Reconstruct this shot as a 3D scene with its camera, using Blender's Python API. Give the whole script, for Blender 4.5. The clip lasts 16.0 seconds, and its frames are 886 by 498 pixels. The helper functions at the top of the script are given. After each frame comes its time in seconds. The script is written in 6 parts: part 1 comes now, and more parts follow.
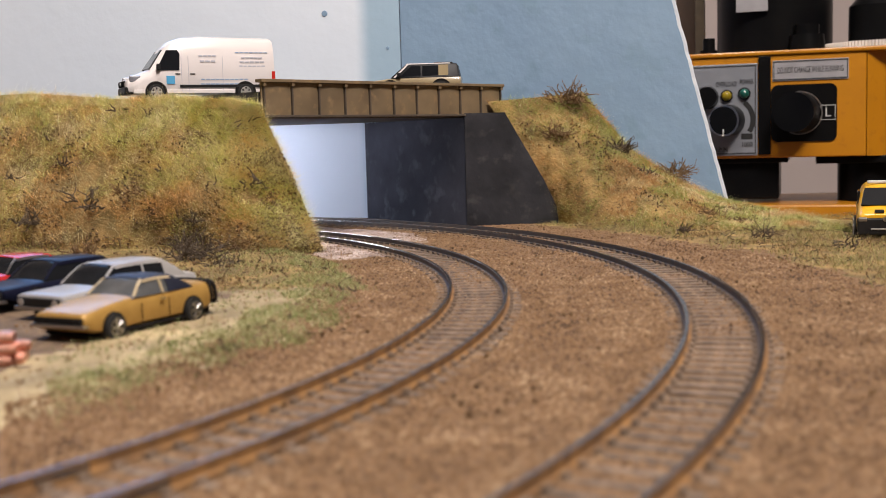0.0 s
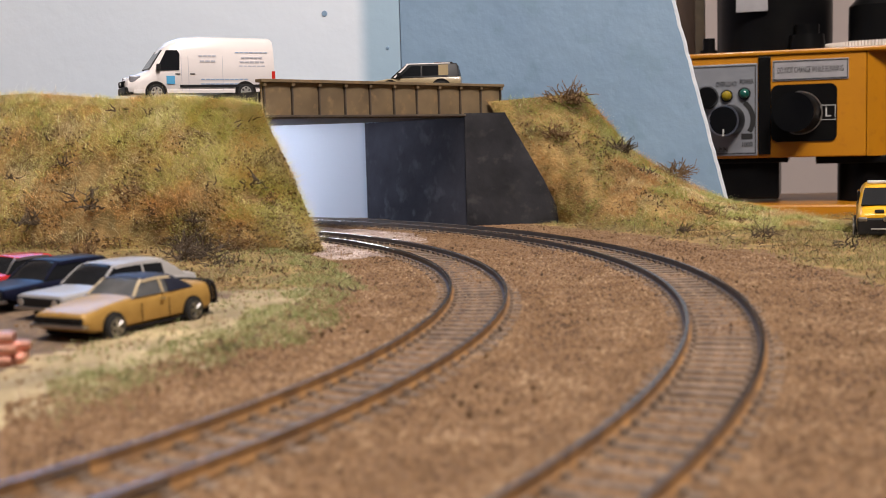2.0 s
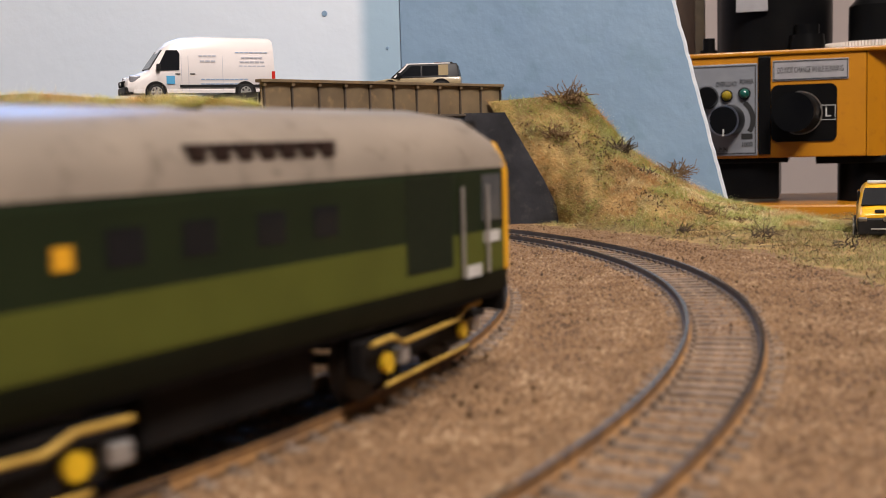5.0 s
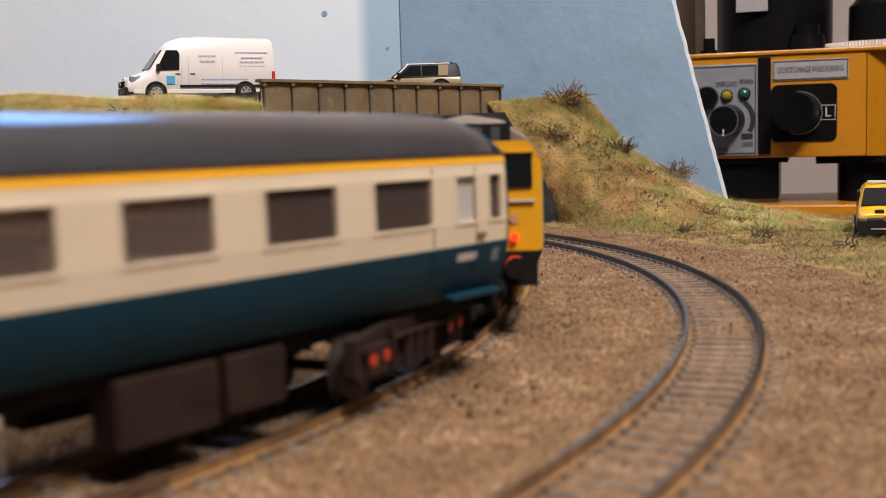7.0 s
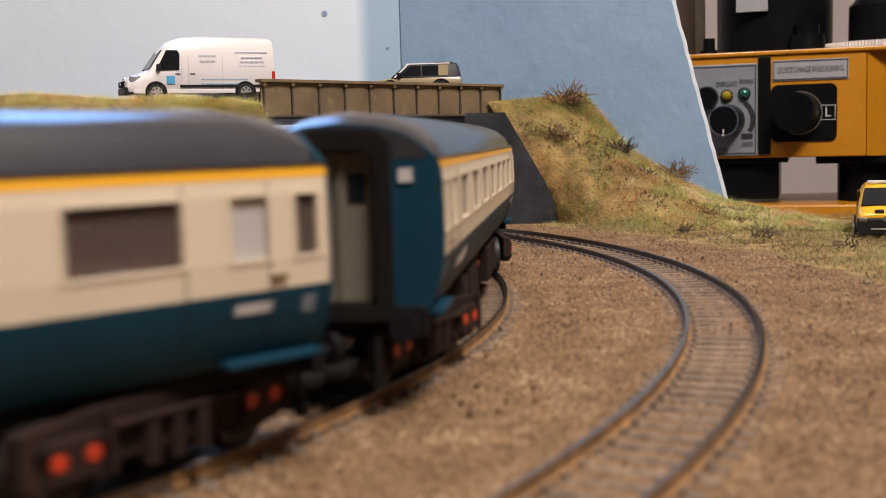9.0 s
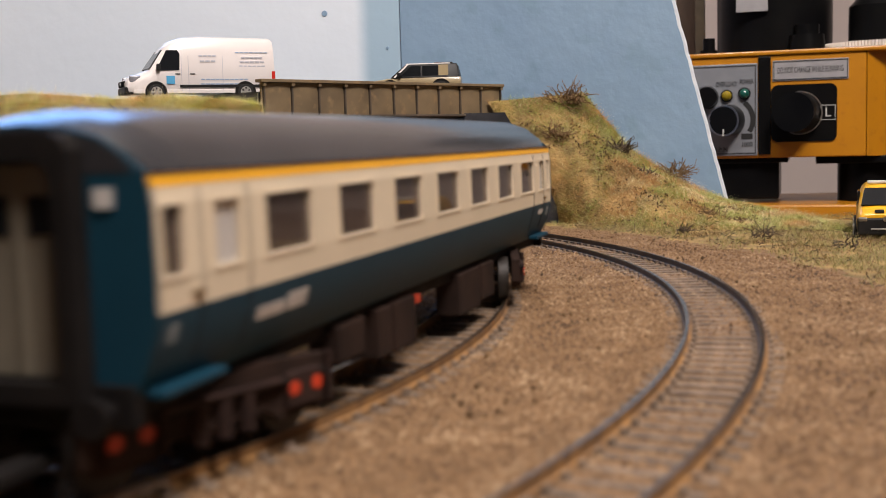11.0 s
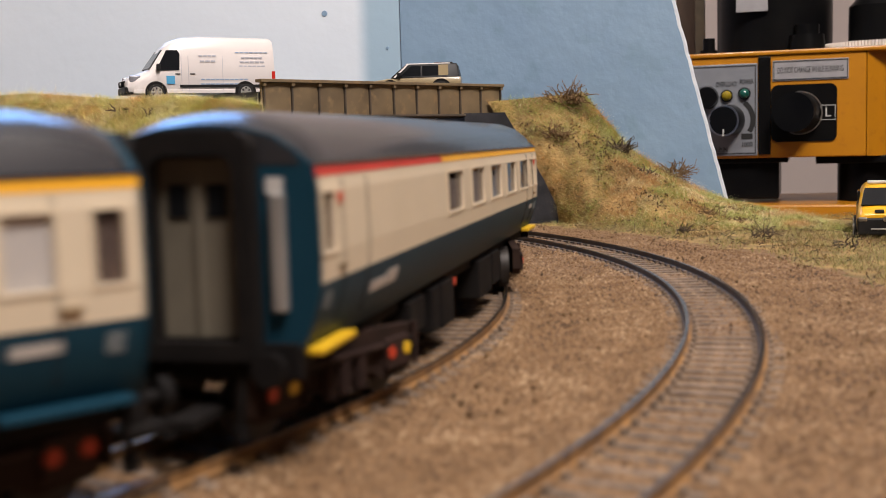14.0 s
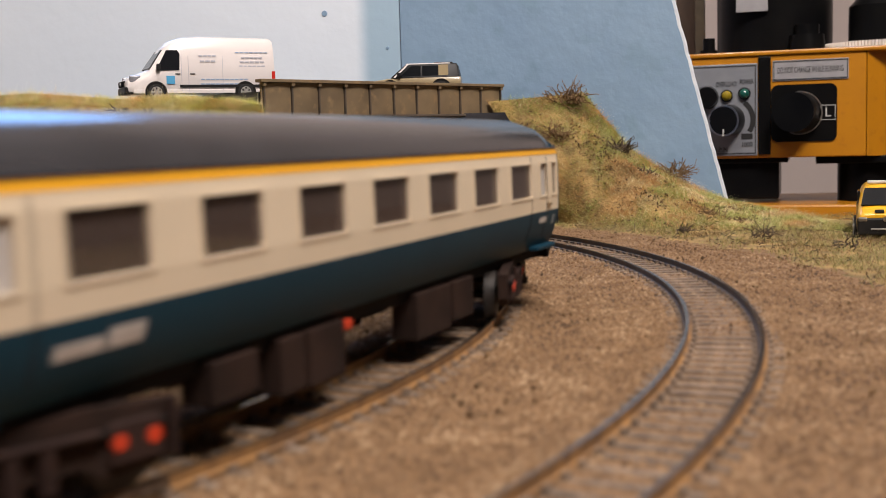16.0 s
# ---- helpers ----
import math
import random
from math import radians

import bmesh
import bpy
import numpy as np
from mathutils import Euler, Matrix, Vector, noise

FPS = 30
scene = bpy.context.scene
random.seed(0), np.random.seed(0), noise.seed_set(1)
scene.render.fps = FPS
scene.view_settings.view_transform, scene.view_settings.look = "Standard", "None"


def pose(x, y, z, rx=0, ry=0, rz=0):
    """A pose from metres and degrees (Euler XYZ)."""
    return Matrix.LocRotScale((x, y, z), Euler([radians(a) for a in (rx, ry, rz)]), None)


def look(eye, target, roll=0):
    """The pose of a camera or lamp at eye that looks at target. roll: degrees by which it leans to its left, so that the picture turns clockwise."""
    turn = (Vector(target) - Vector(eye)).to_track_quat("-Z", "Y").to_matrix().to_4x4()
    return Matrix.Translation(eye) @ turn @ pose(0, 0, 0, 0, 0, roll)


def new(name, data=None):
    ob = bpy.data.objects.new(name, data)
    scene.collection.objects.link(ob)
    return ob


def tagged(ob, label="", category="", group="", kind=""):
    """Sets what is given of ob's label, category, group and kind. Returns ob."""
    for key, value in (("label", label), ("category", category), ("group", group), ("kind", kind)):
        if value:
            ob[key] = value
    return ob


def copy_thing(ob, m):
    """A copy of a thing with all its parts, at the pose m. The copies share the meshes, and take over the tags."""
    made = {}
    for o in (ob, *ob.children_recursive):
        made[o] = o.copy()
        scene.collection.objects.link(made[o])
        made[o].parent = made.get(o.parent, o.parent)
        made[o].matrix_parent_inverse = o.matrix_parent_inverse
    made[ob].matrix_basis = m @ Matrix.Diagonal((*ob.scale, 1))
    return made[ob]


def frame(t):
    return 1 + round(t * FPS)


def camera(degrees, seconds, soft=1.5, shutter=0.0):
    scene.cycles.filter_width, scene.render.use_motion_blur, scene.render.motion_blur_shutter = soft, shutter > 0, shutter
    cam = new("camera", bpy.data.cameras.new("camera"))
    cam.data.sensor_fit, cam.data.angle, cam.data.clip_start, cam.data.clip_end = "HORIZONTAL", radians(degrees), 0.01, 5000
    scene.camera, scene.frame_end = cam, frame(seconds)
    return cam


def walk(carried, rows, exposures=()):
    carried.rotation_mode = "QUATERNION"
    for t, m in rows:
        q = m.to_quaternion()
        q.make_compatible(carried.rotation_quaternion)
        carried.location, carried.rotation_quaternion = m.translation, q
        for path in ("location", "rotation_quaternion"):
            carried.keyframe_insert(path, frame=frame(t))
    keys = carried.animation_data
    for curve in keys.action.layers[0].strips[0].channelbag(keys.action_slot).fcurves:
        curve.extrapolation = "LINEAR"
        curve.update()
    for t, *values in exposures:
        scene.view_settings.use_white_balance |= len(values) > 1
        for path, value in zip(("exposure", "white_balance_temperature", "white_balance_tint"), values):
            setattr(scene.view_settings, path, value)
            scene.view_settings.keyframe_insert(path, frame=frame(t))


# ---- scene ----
cam = camera(42.9, 16.0, soft=0.75, shutter=0.5)
CAM_Z = 0.0467
EYE = look((0, 0, CAM_Z), (0, 1, CAM_Z - 0.0962), -1.57)
walk(cam, [(0, EYE), (16.0, EYE)])
cam.data.dof.use_dof = True
cam.data.dof.focus_distance = 0.60
cam.data.dof.aperture_fstop = 24.0
scene.view_settings.exposure = 0.0

# ---- world and lamps ----
world = bpy.data.worlds.new("room_air")
scene.world = world
world.use_nodes = True
world.node_tree.nodes["Background"].inputs["Color"].default_value = (1.0, 0.92, 0.86, 1)
world.node_tree.nodes["Background"].inputs["Strength"].default_value = 0.01


def lamp(name, kind, at, to, power, colour, size, size_y=0):
    d = bpy.data.lights.new(name, kind)
    d.energy, d.color = power, colour
    if kind == "AREA":
        d.size = size
        if size_y:
            d.shape, d.size_y = "RECTANGLE", size_y
    else:
        d.shadow_soft_size = size
    ob = new(name, d)
    ob.matrix_world = look(at, to)
    return ob


lamp("room_lamp", "POINT", (0.14, 0.16, 1.12), (0, 0.5, 0), 7.5, (1.0, 0.91, 0.87), 0.05)
# added overhead fill with no visible source, lifts the left bank and board
lamp("bank_fill", "POINT", (0.0, 0.40, 0.95), (-0.3, 0.8, 0), 10.0, (1.0, 0.95, 0.90), 0.05)
lamp("ceiling_light", "AREA", (0.44, -0.40, 1.38), (0.0, 0.4, 0.03), 33.0, (1.0, 0.91, 0.87), 0.4)
lamp("window_light", "AREA", (-0.62, 1.80, 0.90), (-0.35, 0.55, 0.25), 10.0, (0.20, 0.46, 1.0), 0.70, 1.0)
# added cool fill hidden under the road slab, brightens the board behind the bridge
lamp("opening_fill", "AREA", (-0.20, 0.70, 0.057), (-0.07, 0.770, 0.02), 0.25, (0.78, 0.82, 1.0), 0.05, 0.02)

# ---- materials ----


def mat(name, base, other=None, rough=0.6, metal=0.0, scale=60.0, bump=0.0, bscale=None, detail=4.0, low=0.35, high=0.65, spread=0.0, coat=0.0, wear=None, spec=0.5, patch=0.0):
    m = bpy.data.materials.new(name)
    m.use_nodes = True
    nt = m.node_tree
    b = nt.nodes["Principled BSDF"]
    b.inputs["Roughness"].default_value = rough
    b.inputs["Metallic"].default_value = metal
    b.inputs["Specular IOR Level"].default_value = spec
    b.inputs["Coat Weight"].default_value = coat
    b.inputs["Coat Roughness"].default_value = 0.12
    tc = nt.nodes.new("ShaderNodeTexCoord")
    n1 = nt.nodes.new("ShaderNodeTexNoise")
    n1.inputs["Scale"].default_value = scale
    n1.inputs["Detail"].default_value = detail
    nt.links.new(tc.outputs["Object"], n1.inputs["Vector"])
    ramp = nt.nodes.new("ShaderNodeValToRGB")
    ramp.color_ramp.elements[0].position, ramp.color_ramp.elements[1].position = low, high
    o = other if other else tuple(c * 0.82 for c in base)
    ramp.color_ramp.elements[0].color, ramp.color_ramp.elements[1].color = (*base, 1), (*o, 1)
    nt.links.new(n1.outputs["Fac"], ramp.inputs["Fac"])
    col = ramp.outputs["Color"]
    if wear:
        n2 = nt.nodes.new("ShaderNodeTexNoise")
        n2.inputs["Scale"].default_value = scale * 4.3
        n2.inputs["Detail"].default_value = 6
        nt.links.new(tc.outputs["Object"], n2.inputs["Vector"])
        r2 = nt.nodes.new("ShaderNodeMapRange")
        r2.inputs["From Min"].default_value, r2.inputs["From Max"].default_value = 0.56, 0.72
        nt.links.new(n2.outputs["Fac"], r2.inputs["Value"])
        mx = nt.nodes.new("ShaderNodeMix")
        mx.data_type = "RGBA"
        nt.links.new(r2.outputs["Result"], mx.inputs[0])
        nt.links.new(col, mx.inputs[6])
        mx.inputs[7].default_value = (*wear, 1)
        col = mx.outputs[2]
    if patch:
        n4 = nt.nodes.new("ShaderNodeTexNoise")
        n4.inputs["Scale"].default_value = patch
        n4.inputs["Detail"].default_value = 5
        nt.links.new(tc.outputs["Object"], n4.inputs["Vector"])
        r4 = nt.nodes.new("ShaderNodeMapRange")
        r4.inputs["From Min"].default_value, r4.inputs["From Max"].default_value = 0.3, 0.7
        r4.inputs["To Min"].default_value, r4.inputs["To Max"].default_value = 0.62, 1.30
        nt.links.new(n4.outputs["Fac"], r4.inputs["Value"])
        h4 = nt.nodes.new("ShaderNodeHueSaturation")
        nt.links.new(r4.outputs["Result"], h4.inputs["Value"])
        nt.links.new(col, h4.inputs["Color"])
        col = h4.outputs["Color"]
    if spread:
        info = nt.nodes.new("ShaderNodeObjectInfo")
        hsv = nt.nodes.new("ShaderNodeHueSaturation")
        r3 = nt.nodes.new("ShaderNodeMapRange")
        r3.inputs["To Min"].default_value, r3.inputs["To Max"].default_value = 1 - spread, 1 + spread
        nt.links.new(info.outputs["Random"], r3.inputs["Value"])
        nt.links.new(r3.outputs["Result"], hsv.inputs["Value"])
        nt.links.new(col, hsv.inputs["Color"])
        col = hsv.outputs["Color"]
    nt.links.new(col, b.inputs["Base Color"])
    if bump:
        n3 = nt.nodes.new("ShaderNodeTexNoise")
        n3.inputs["Scale"].default_value = bscale or scale * 3
        n3.inputs["Detail"].default_value = 5
        nt.links.new(tc.outputs["Object"], n3.inputs["Vector"])
        bp = nt.nodes.new("ShaderNodeBump")
        bp.inputs["Strength"].default_value = 0.6
        bp.inputs["Distance"].default_value = bump
        nt.links.new(n3.outputs["Fac"], bp.inputs["Height"])
        nt.links.new(bp.outputs["Normal"], b.inputs["Normal"])
    return m


def island_mat(name, colours, rough=0.8, patch=35.0, mixed=0.40, patchy=1.0):
    """Loose bits: colour by patch of ground and by bit."""
    m = bpy.data.materials.new(name)
    m.use_nodes = True
    nt = m.node_tree
    b = nt.nodes["Principled BSDF"]
    b.inputs["Roughness"].default_value = rough
    tc = nt.nodes.new("ShaderNodeTexCoord")
    n1 = nt.nodes.new("ShaderNodeTexNoise")
    n1.inputs["Scale"].default_value = patch
    n1.inputs["Detail"].default_value = 3
    nt.links.new(tc.outputs["Object"], n1.inputs["Vector"])
    geo = nt.nodes.new("ShaderNodeNewGeometry")
    add = nt.nodes.new("ShaderNodeMath")
    add.operation = "MULTIPLY_ADD"
    add.inputs[1].default_value = mixed
    add.inputs[2].default_value = -mixed / 2
    nt.links.new(geo.outputs["Random Per Island"], add.inputs[0])
    st = nt.nodes.new("ShaderNodeMapRange")
    st.inputs["From Min"].default_value, st.inputs["From Max"].default_value = 0.30, 0.70
    st.inputs["To Min"].default_value, st.inputs["To Max"].default_value = 0.5 - patchy / 2, 0.5 + patchy / 2
    nt.links.new(n1.outputs["Fac"], st.inputs["Value"])
    sm = nt.nodes.new("ShaderNodeMath")
    sm.use_clamp = True
    nt.links.new(add.outputs[0], sm.inputs[0])
    nt.links.new(st.outputs["Result"], sm.inputs[1])
    ramp = nt.nodes.new("ShaderNodeValToRGB")
    els = ramp.color_ramp.elements
    while len(els) < len(colours):
        els.new(0.5)
    for i, c in enumerate(colours):
        els[i].position = i / (len(colours) - 1)
        els[i].color = (*c, 1)
    nt.links.new(sm.outputs[0], ramp.inputs["Fac"])
    nt.links.new(ramp.outputs["Color"], b.inputs["Base Color"])
    return m


def glow(name, colour, strength, base=(0.3, 0.02, 0.01)):
    m = mat(name, base, rough=0.3)
    b = m.node_tree.nodes["Principled BSDF"]
    b.inputs["Emission Color"].default_value = (*colour, 1)
    b.inputs["Emission Strength"].default_value = strength
    return m


def glass(name, tint, rough=0.05, clear=0.5):
    m = bpy.data.materials.new(name)
    m.use_nodes = True
    nt = m.node_tree
    nt.nodes.remove(nt.nodes["Principled BSDF"])
    tr = nt.nodes.new("ShaderNodeBsdfTransparent")
    tr.inputs["Color"].default_value = (*tint, 1)
    gl = nt.nodes.new("ShaderNodeBsdfGlossy")
    gl.inputs["Roughness"].default_value = rough
    fr = nt.nodes.new("ShaderNodeFresnel")
    fr.inputs["IOR"].default_value = 1.5
    df = nt.nodes.new("ShaderNodeBsdfDiffuse")
    df.inputs["Color"].default_value = (0.17, 0.125, 0.105, 1)
    m0 = nt.nodes.new("ShaderNodeMixShader")
    m0.inputs[0].default_value = 1 - clear
    nt.links.new(tr.outputs[0], m0.inputs[1])
    nt.links.new(df.outputs[0], m0.inputs[2])
    mx = nt.nodes.new("ShaderNodeMixShader")
    nt.links.new(fr.outputs["Fac"], mx.inputs[0])
    nt.links.new(m0.outputs[0], mx.inputs[1])
    nt.links.new(gl.outputs[0], mx.inputs[2])
    nt.links.new(mx.outputs[0], nt.nodes["Material Output"].inputs["Surface"])
    return m


M = {}
M["ballast"] = mat("ballast_bed", (0.24, 0.134, 0.059), (0.13, 0.071, 0.032), rough=0.95, scale=900, bump=0.0012, bscale=1600, wear=(0.34, 0.235, 0.15), low=0.4, high=0.62)
M["earth"] = mat("earth_turf", (0.36, 0.23, 0.085), (0.15, 0.105, 0.036), rough=0.95, scale=90, bump=0.002, bscale=500, patch=30)
M["yard"] = mat("cinder_yard", (0.19, 0.125, 0.075), (0.10, 0.066, 0.042), rough=0.95, scale=300, bump=0.0006, bscale=1500)
M["code_grey"] = mat("faint_code_grey", (0.07, 0.075, 0.08), rough=0.5, scale=60)
M["stones"] = island_mat("ballast_chips", [(0.075, 0.041, 0.020), (0.168, 0.094, 0.043), (0.215, 0.123, 0.057), (0.255, 0.149, 0.072), (0.42, 0.29, 0.17)], 0.85, 50, 0.85, 0.45)
M["grey_stones"] = island_mat("pale_chips", [(0.25, 0.195, 0.17), (0.40, 0.32, 0.285), (0.60, 0.50, 0.46)], 0.85, 60, 0.8)
M["grass"] = island_mat("static_grass", [(0.30, 0.12, 0.03), (0.78, 0.38, 0.12), (0.92, 0.62, 0.28), (0.80, 0.46, 0.16), (0.40, 0.55, 0.10), (0.92, 0.80, 0.34), (0.62, 0.62, 0.18), (0.86, 0.50, 0.19)], 0.6, 26, 0.34)
M["grass_pale"] = island_mat("pale_grass", [(0.12, 0.06, 0.022), (0.36, 0.24, 0.09), (0.20, 0.22, 0.055), (0.46, 0.38, 0.17), (0.24, 0.135, 0.05)], 0.65, 34, 0.5)
M["grass_low"] = island_mat("low_bank_grass", [(0.16, 0.07, 0.022), (0.52, 0.25, 0.085), (0.62, 0.36, 0.14), (0.20, 0.34, 0.05), (0.56, 0.50, 0.19), (0.28, 0.40, 0.07), (0.60, 0.27, 0.09)], 0.65, 26, 0.30)
M["verge"] = island_mat("verge_turf", [(0.40, 0.33, 0.17), (0.20, 0.26, 0.07), (0.42, 0.38, 0.19), (0.15, 0.22, 0.05), (0.28, 0.23, 0.10)], 0.75, 42)
M["straw"] = island_mat("dry_straw", [(0.78, 0.60, 0.30), (0.90, 0.80, 0.50), (0.74, 0.72, 0.32)], 0.5, 50)
M["moss"] = island_mat("dark_scatter", [(0.05, 0.03, 0.015), (0.12, 0.07, 0.03), (0.20, 0.12, 0.05)], 0.95, 60)
M["twig"] = mat("twig_bark", (0.055, 0.038, 0.025), (0.11, 0.08, 0.05), rough=0.9, scale=400)
M["twig_pale"] = mat("dry_twig", (0.13, 0.075, 0.035), (0.21, 0.13, 0.06), rough=0.9, scale=400)
M["sleeper"] = mat("sleeper_plastic", (0.115, 0.082, 0.058), (0.21, 0.15, 0.105), rough=0.85, scale=350, spread=0.22, bump=0.0002, bscale=1500)
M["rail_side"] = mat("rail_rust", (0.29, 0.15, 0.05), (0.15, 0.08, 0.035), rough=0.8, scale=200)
M["rail_far"] = mat("rail_dark_face", (0.05, 0.043, 0.04), (0.09, 0.06, 0.04), rough=0.6, scale=200)
M["rail_top"] = mat("rail_steel", (0.46, 0.44, 0.42), (0.30, 0.28, 0.27), rough=0.22, metal=1.0, scale=120)
M["sky_paint"] = mat("sky_blue_paint", (0.225, 0.335, 0.465), (0.205, 0.31, 0.44), rough=0.7, scale=14, bump=0.0012, bscale=70, wear=(0.19, 0.295, 0.40))


def pale_to_blue():
    """Pale colour that turns softly to blue towards the corner, mixed along x."""
    m = mat("pale_to_blue_board", (0.75, 0.82, 0.90), (0.72, 0.795, 0.88), rough=0.7, scale=7, bump=0.0008, bscale=60)
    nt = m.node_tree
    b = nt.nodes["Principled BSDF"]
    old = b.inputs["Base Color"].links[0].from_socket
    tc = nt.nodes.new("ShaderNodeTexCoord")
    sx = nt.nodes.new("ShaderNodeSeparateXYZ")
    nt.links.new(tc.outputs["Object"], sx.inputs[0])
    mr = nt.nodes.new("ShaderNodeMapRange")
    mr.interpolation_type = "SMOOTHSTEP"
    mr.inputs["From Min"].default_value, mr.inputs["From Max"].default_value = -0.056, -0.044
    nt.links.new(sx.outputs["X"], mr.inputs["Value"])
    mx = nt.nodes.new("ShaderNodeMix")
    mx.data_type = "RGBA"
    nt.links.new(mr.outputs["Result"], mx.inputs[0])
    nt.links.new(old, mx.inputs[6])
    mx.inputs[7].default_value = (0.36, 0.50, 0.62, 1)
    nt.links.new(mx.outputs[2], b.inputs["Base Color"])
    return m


M["pale_to_blue"] = pale_to_blue()
M["board_edge"] = mat("raw_white_edge", (0.74, 0.77, 0.80), (0.60, 0.66, 0.72), rough=0.8, scale=120, bump=0.001)
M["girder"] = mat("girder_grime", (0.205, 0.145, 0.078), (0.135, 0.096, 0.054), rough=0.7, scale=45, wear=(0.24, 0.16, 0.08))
# darker brown for the deck, bottom flange and stiffeners
M["girder_dark"] = mat("girder_dark_brown", (0.055, 0.043, 0.032), (0.09, 0.065, 0.045), rough=0.75, scale=120)
M["abutment"] = mat("abutment_grey", (0.044, 0.046, 0.058), (0.026, 0.028, 0.036), rough=0.9, scale=22, bump=0.0008, bscale=120, wear=(0.066, 0.068, 0.080), spec=0.25, patch=30)
M["wing"] = mat("wing_wall_grey", (0.036, 0.036, 0.041), (0.020, 0.020, 0.024), rough=0.9, scale=30, bump=0.0008, bscale=120, wear=(0.052, 0.051, 0.053), spec=0.25, patch=45)
M["tarmac"] = mat("road_tarmac", (0.06, 0.058, 0.055), rough=0.9, scale=200, bump=0.0003)
M["sand"] = mat("sandy_verge", (0.42, 0.325, 0.18), (0.27, 0.205, 0.105), rough=0.95, scale=120, bump=0.0006, bscale=900, wear=(0.50, 0.40, 0.28), patch=40)
M["room_wall"] = mat("room_plaster", (0.55, 0.47, 0.43), (0.52, 0.445, 0.41), rough=0.8, scale=5)
M["ceiling"] = mat("ceiling_plaster", (0.80, 0.75, 0.70), rough=0.9, scale=3)
M["bench"] = mat("bench_wood", (0.22, 0.13, 0.07), (0.15, 0.09, 0.05), rough=0.6, scale=12)
# vehicles and stock
M["black"] = mat("satin_black", (0.008, 0.008, 0.009), (0.014, 0.013, 0.013), rough=0.5, scale=150, spec=0.3)
M["tyre"] = mat("tyre_rubber", (0.018, 0.017, 0.016), rough=0.85, scale=300)
M["brass"] = mat("dull_brass", (0.34, 0.25, 0.14), (0.24, 0.17, 0.10), rough=0.4, metal=0.6, scale=200)
M["chrome"] = mat("bright_chrome", (0.50, 0.49, 0.47), rough=0.3, metal=1.0, scale=100)
M["lamp_grey"] = mat("grey_lamp_glass", (0.26, 0.26, 0.28), (0.18, 0.18, 0.20), rough=0.2, scale=400, coat=0.4)
M["silver"] = mat("silver_plastic", (0.55, 0.53, 0.50), rough=0.35, metal=0.6, scale=100)
M["car_glass"] = mat("dark_car_glass", (0.012, 0.013, 0.015), rough=0.08, scale=50, spec=0.12)
# paler than car_glass: lit interior and reflections are put into the colour
M["lit_glass"] = mat("lit_grey_glass", (0.045, 0.048, 0.05), (0.12, 0.12, 0.12), rough=0.1, scale=60, spec=0.2)
M["van_white"] = mat("van_white_paint", (0.76, 0.70, 0.675), (0.72, 0.665, 0.64), rough=0.3, scale=40, coat=0.4)
M["gold"] = mat("gold_car_paint", (0.40, 0.235, 0.062), (0.35, 0.20, 0.05), rough=0.28, metal=0.15, scale=300, spec=0.3)
M["pale_trim"] = mat("pale_gold_trim", (0.55, 0.44, 0.27), (0.48, 0.38, 0.23), rough=0.35, metal=0.2, scale=200)
M["vinyl"] = mat("navy_vinyl_roof", (0.012, 0.014, 0.026), (0.02, 0.023, 0.038), rough=0.5, scale=200, spec=0.25)
M["silver_paint"] = mat("silver_white_paint", (0.33, 0.315, 0.30), (0.27, 0.26, 0.255), rough=0.3, scale=60, spec=0.3)
M["navy"] = mat("navy_paint", (0.007, 0.008, 0.018), (0.010, 0.011, 0.024), rough=0.30, scale=60, spec=0.04)
M["red_paint"] = mat("red_car_paint", (0.42, 0.022, 0.022), (0.36, 0.018, 0.018), rough=0.22, scale=60, spec=0.25)
M["beige"] = mat("beige_car_paint", (0.33, 0.255, 0.14), (0.28, 0.21, 0.115), rough=0.3, scale=60, coat=0.3)
M["yellow_van"] = mat("yellow_van_paint", (0.80, 0.42, 0.01), (0.74, 0.38, 0.01), rough=0.3, scale=60, coat=0.5)
M["copper"] = mat("bright_copper", (0.72, 0.40, 0.30), (0.60, 0.31, 0.23), rough=0.36, metal=0.9, scale=90)
M["blue_print"] = mat("blue_print", (0.10, 0.28, 0.52), rough=0.5, scale=50)
M["cyan_print"] = mat("cyan_print", (0.08, 0.36, 0.62), rough=0.5, scale=50)
M["faded"] = mat("washed_blue_print", (0.26, 0.38, 0.56), rough=0.5, scale=50)
M["grey_print"] = mat("faded_blue_print", (0.54, 0.54, 0.60), rough=0.5, scale=50)
M["red_lens"] = mat("red_lens", (0.55, 0.03, 0.02), rough=0.25, scale=50)
M["faint_print"] = mat("worn_white_print", (0.26, 0.29, 0.30), (0.10, 0.14, 0.17), rough=0.5, scale=900)
M["white_print"] = mat("white_print", (0.62, 0.60, 0.57), rough=0.5, scale=200)
M["cream"] = mat("coach_cream", (0.675, 0.57, 0.42), (0.645, 0.545, 0.40), rough=0.42, scale=60, spec=0.3)
M["coach_blue"] = mat("coach_blue", (0.008, 0.044, 0.072), (0.007, 0.039, 0.065), rough=0.5, scale=60, spec=0.15)
M["stripe"] = mat("yellow_stripe", (0.80, 0.40, 0.02), (0.76, 0.37, 0.02), rough=0.4, scale=60)
M["red_stripe"] = mat("red_stripe", (0.58, 0.045, 0.03), rough=0.4, scale=60)
M["roof_grey"] = mat("coach_roof_grey", (0.036, 0.036, 0.040), (0.028, 0.028, 0.031), rough=0.24, scale=60, coat=0.5)
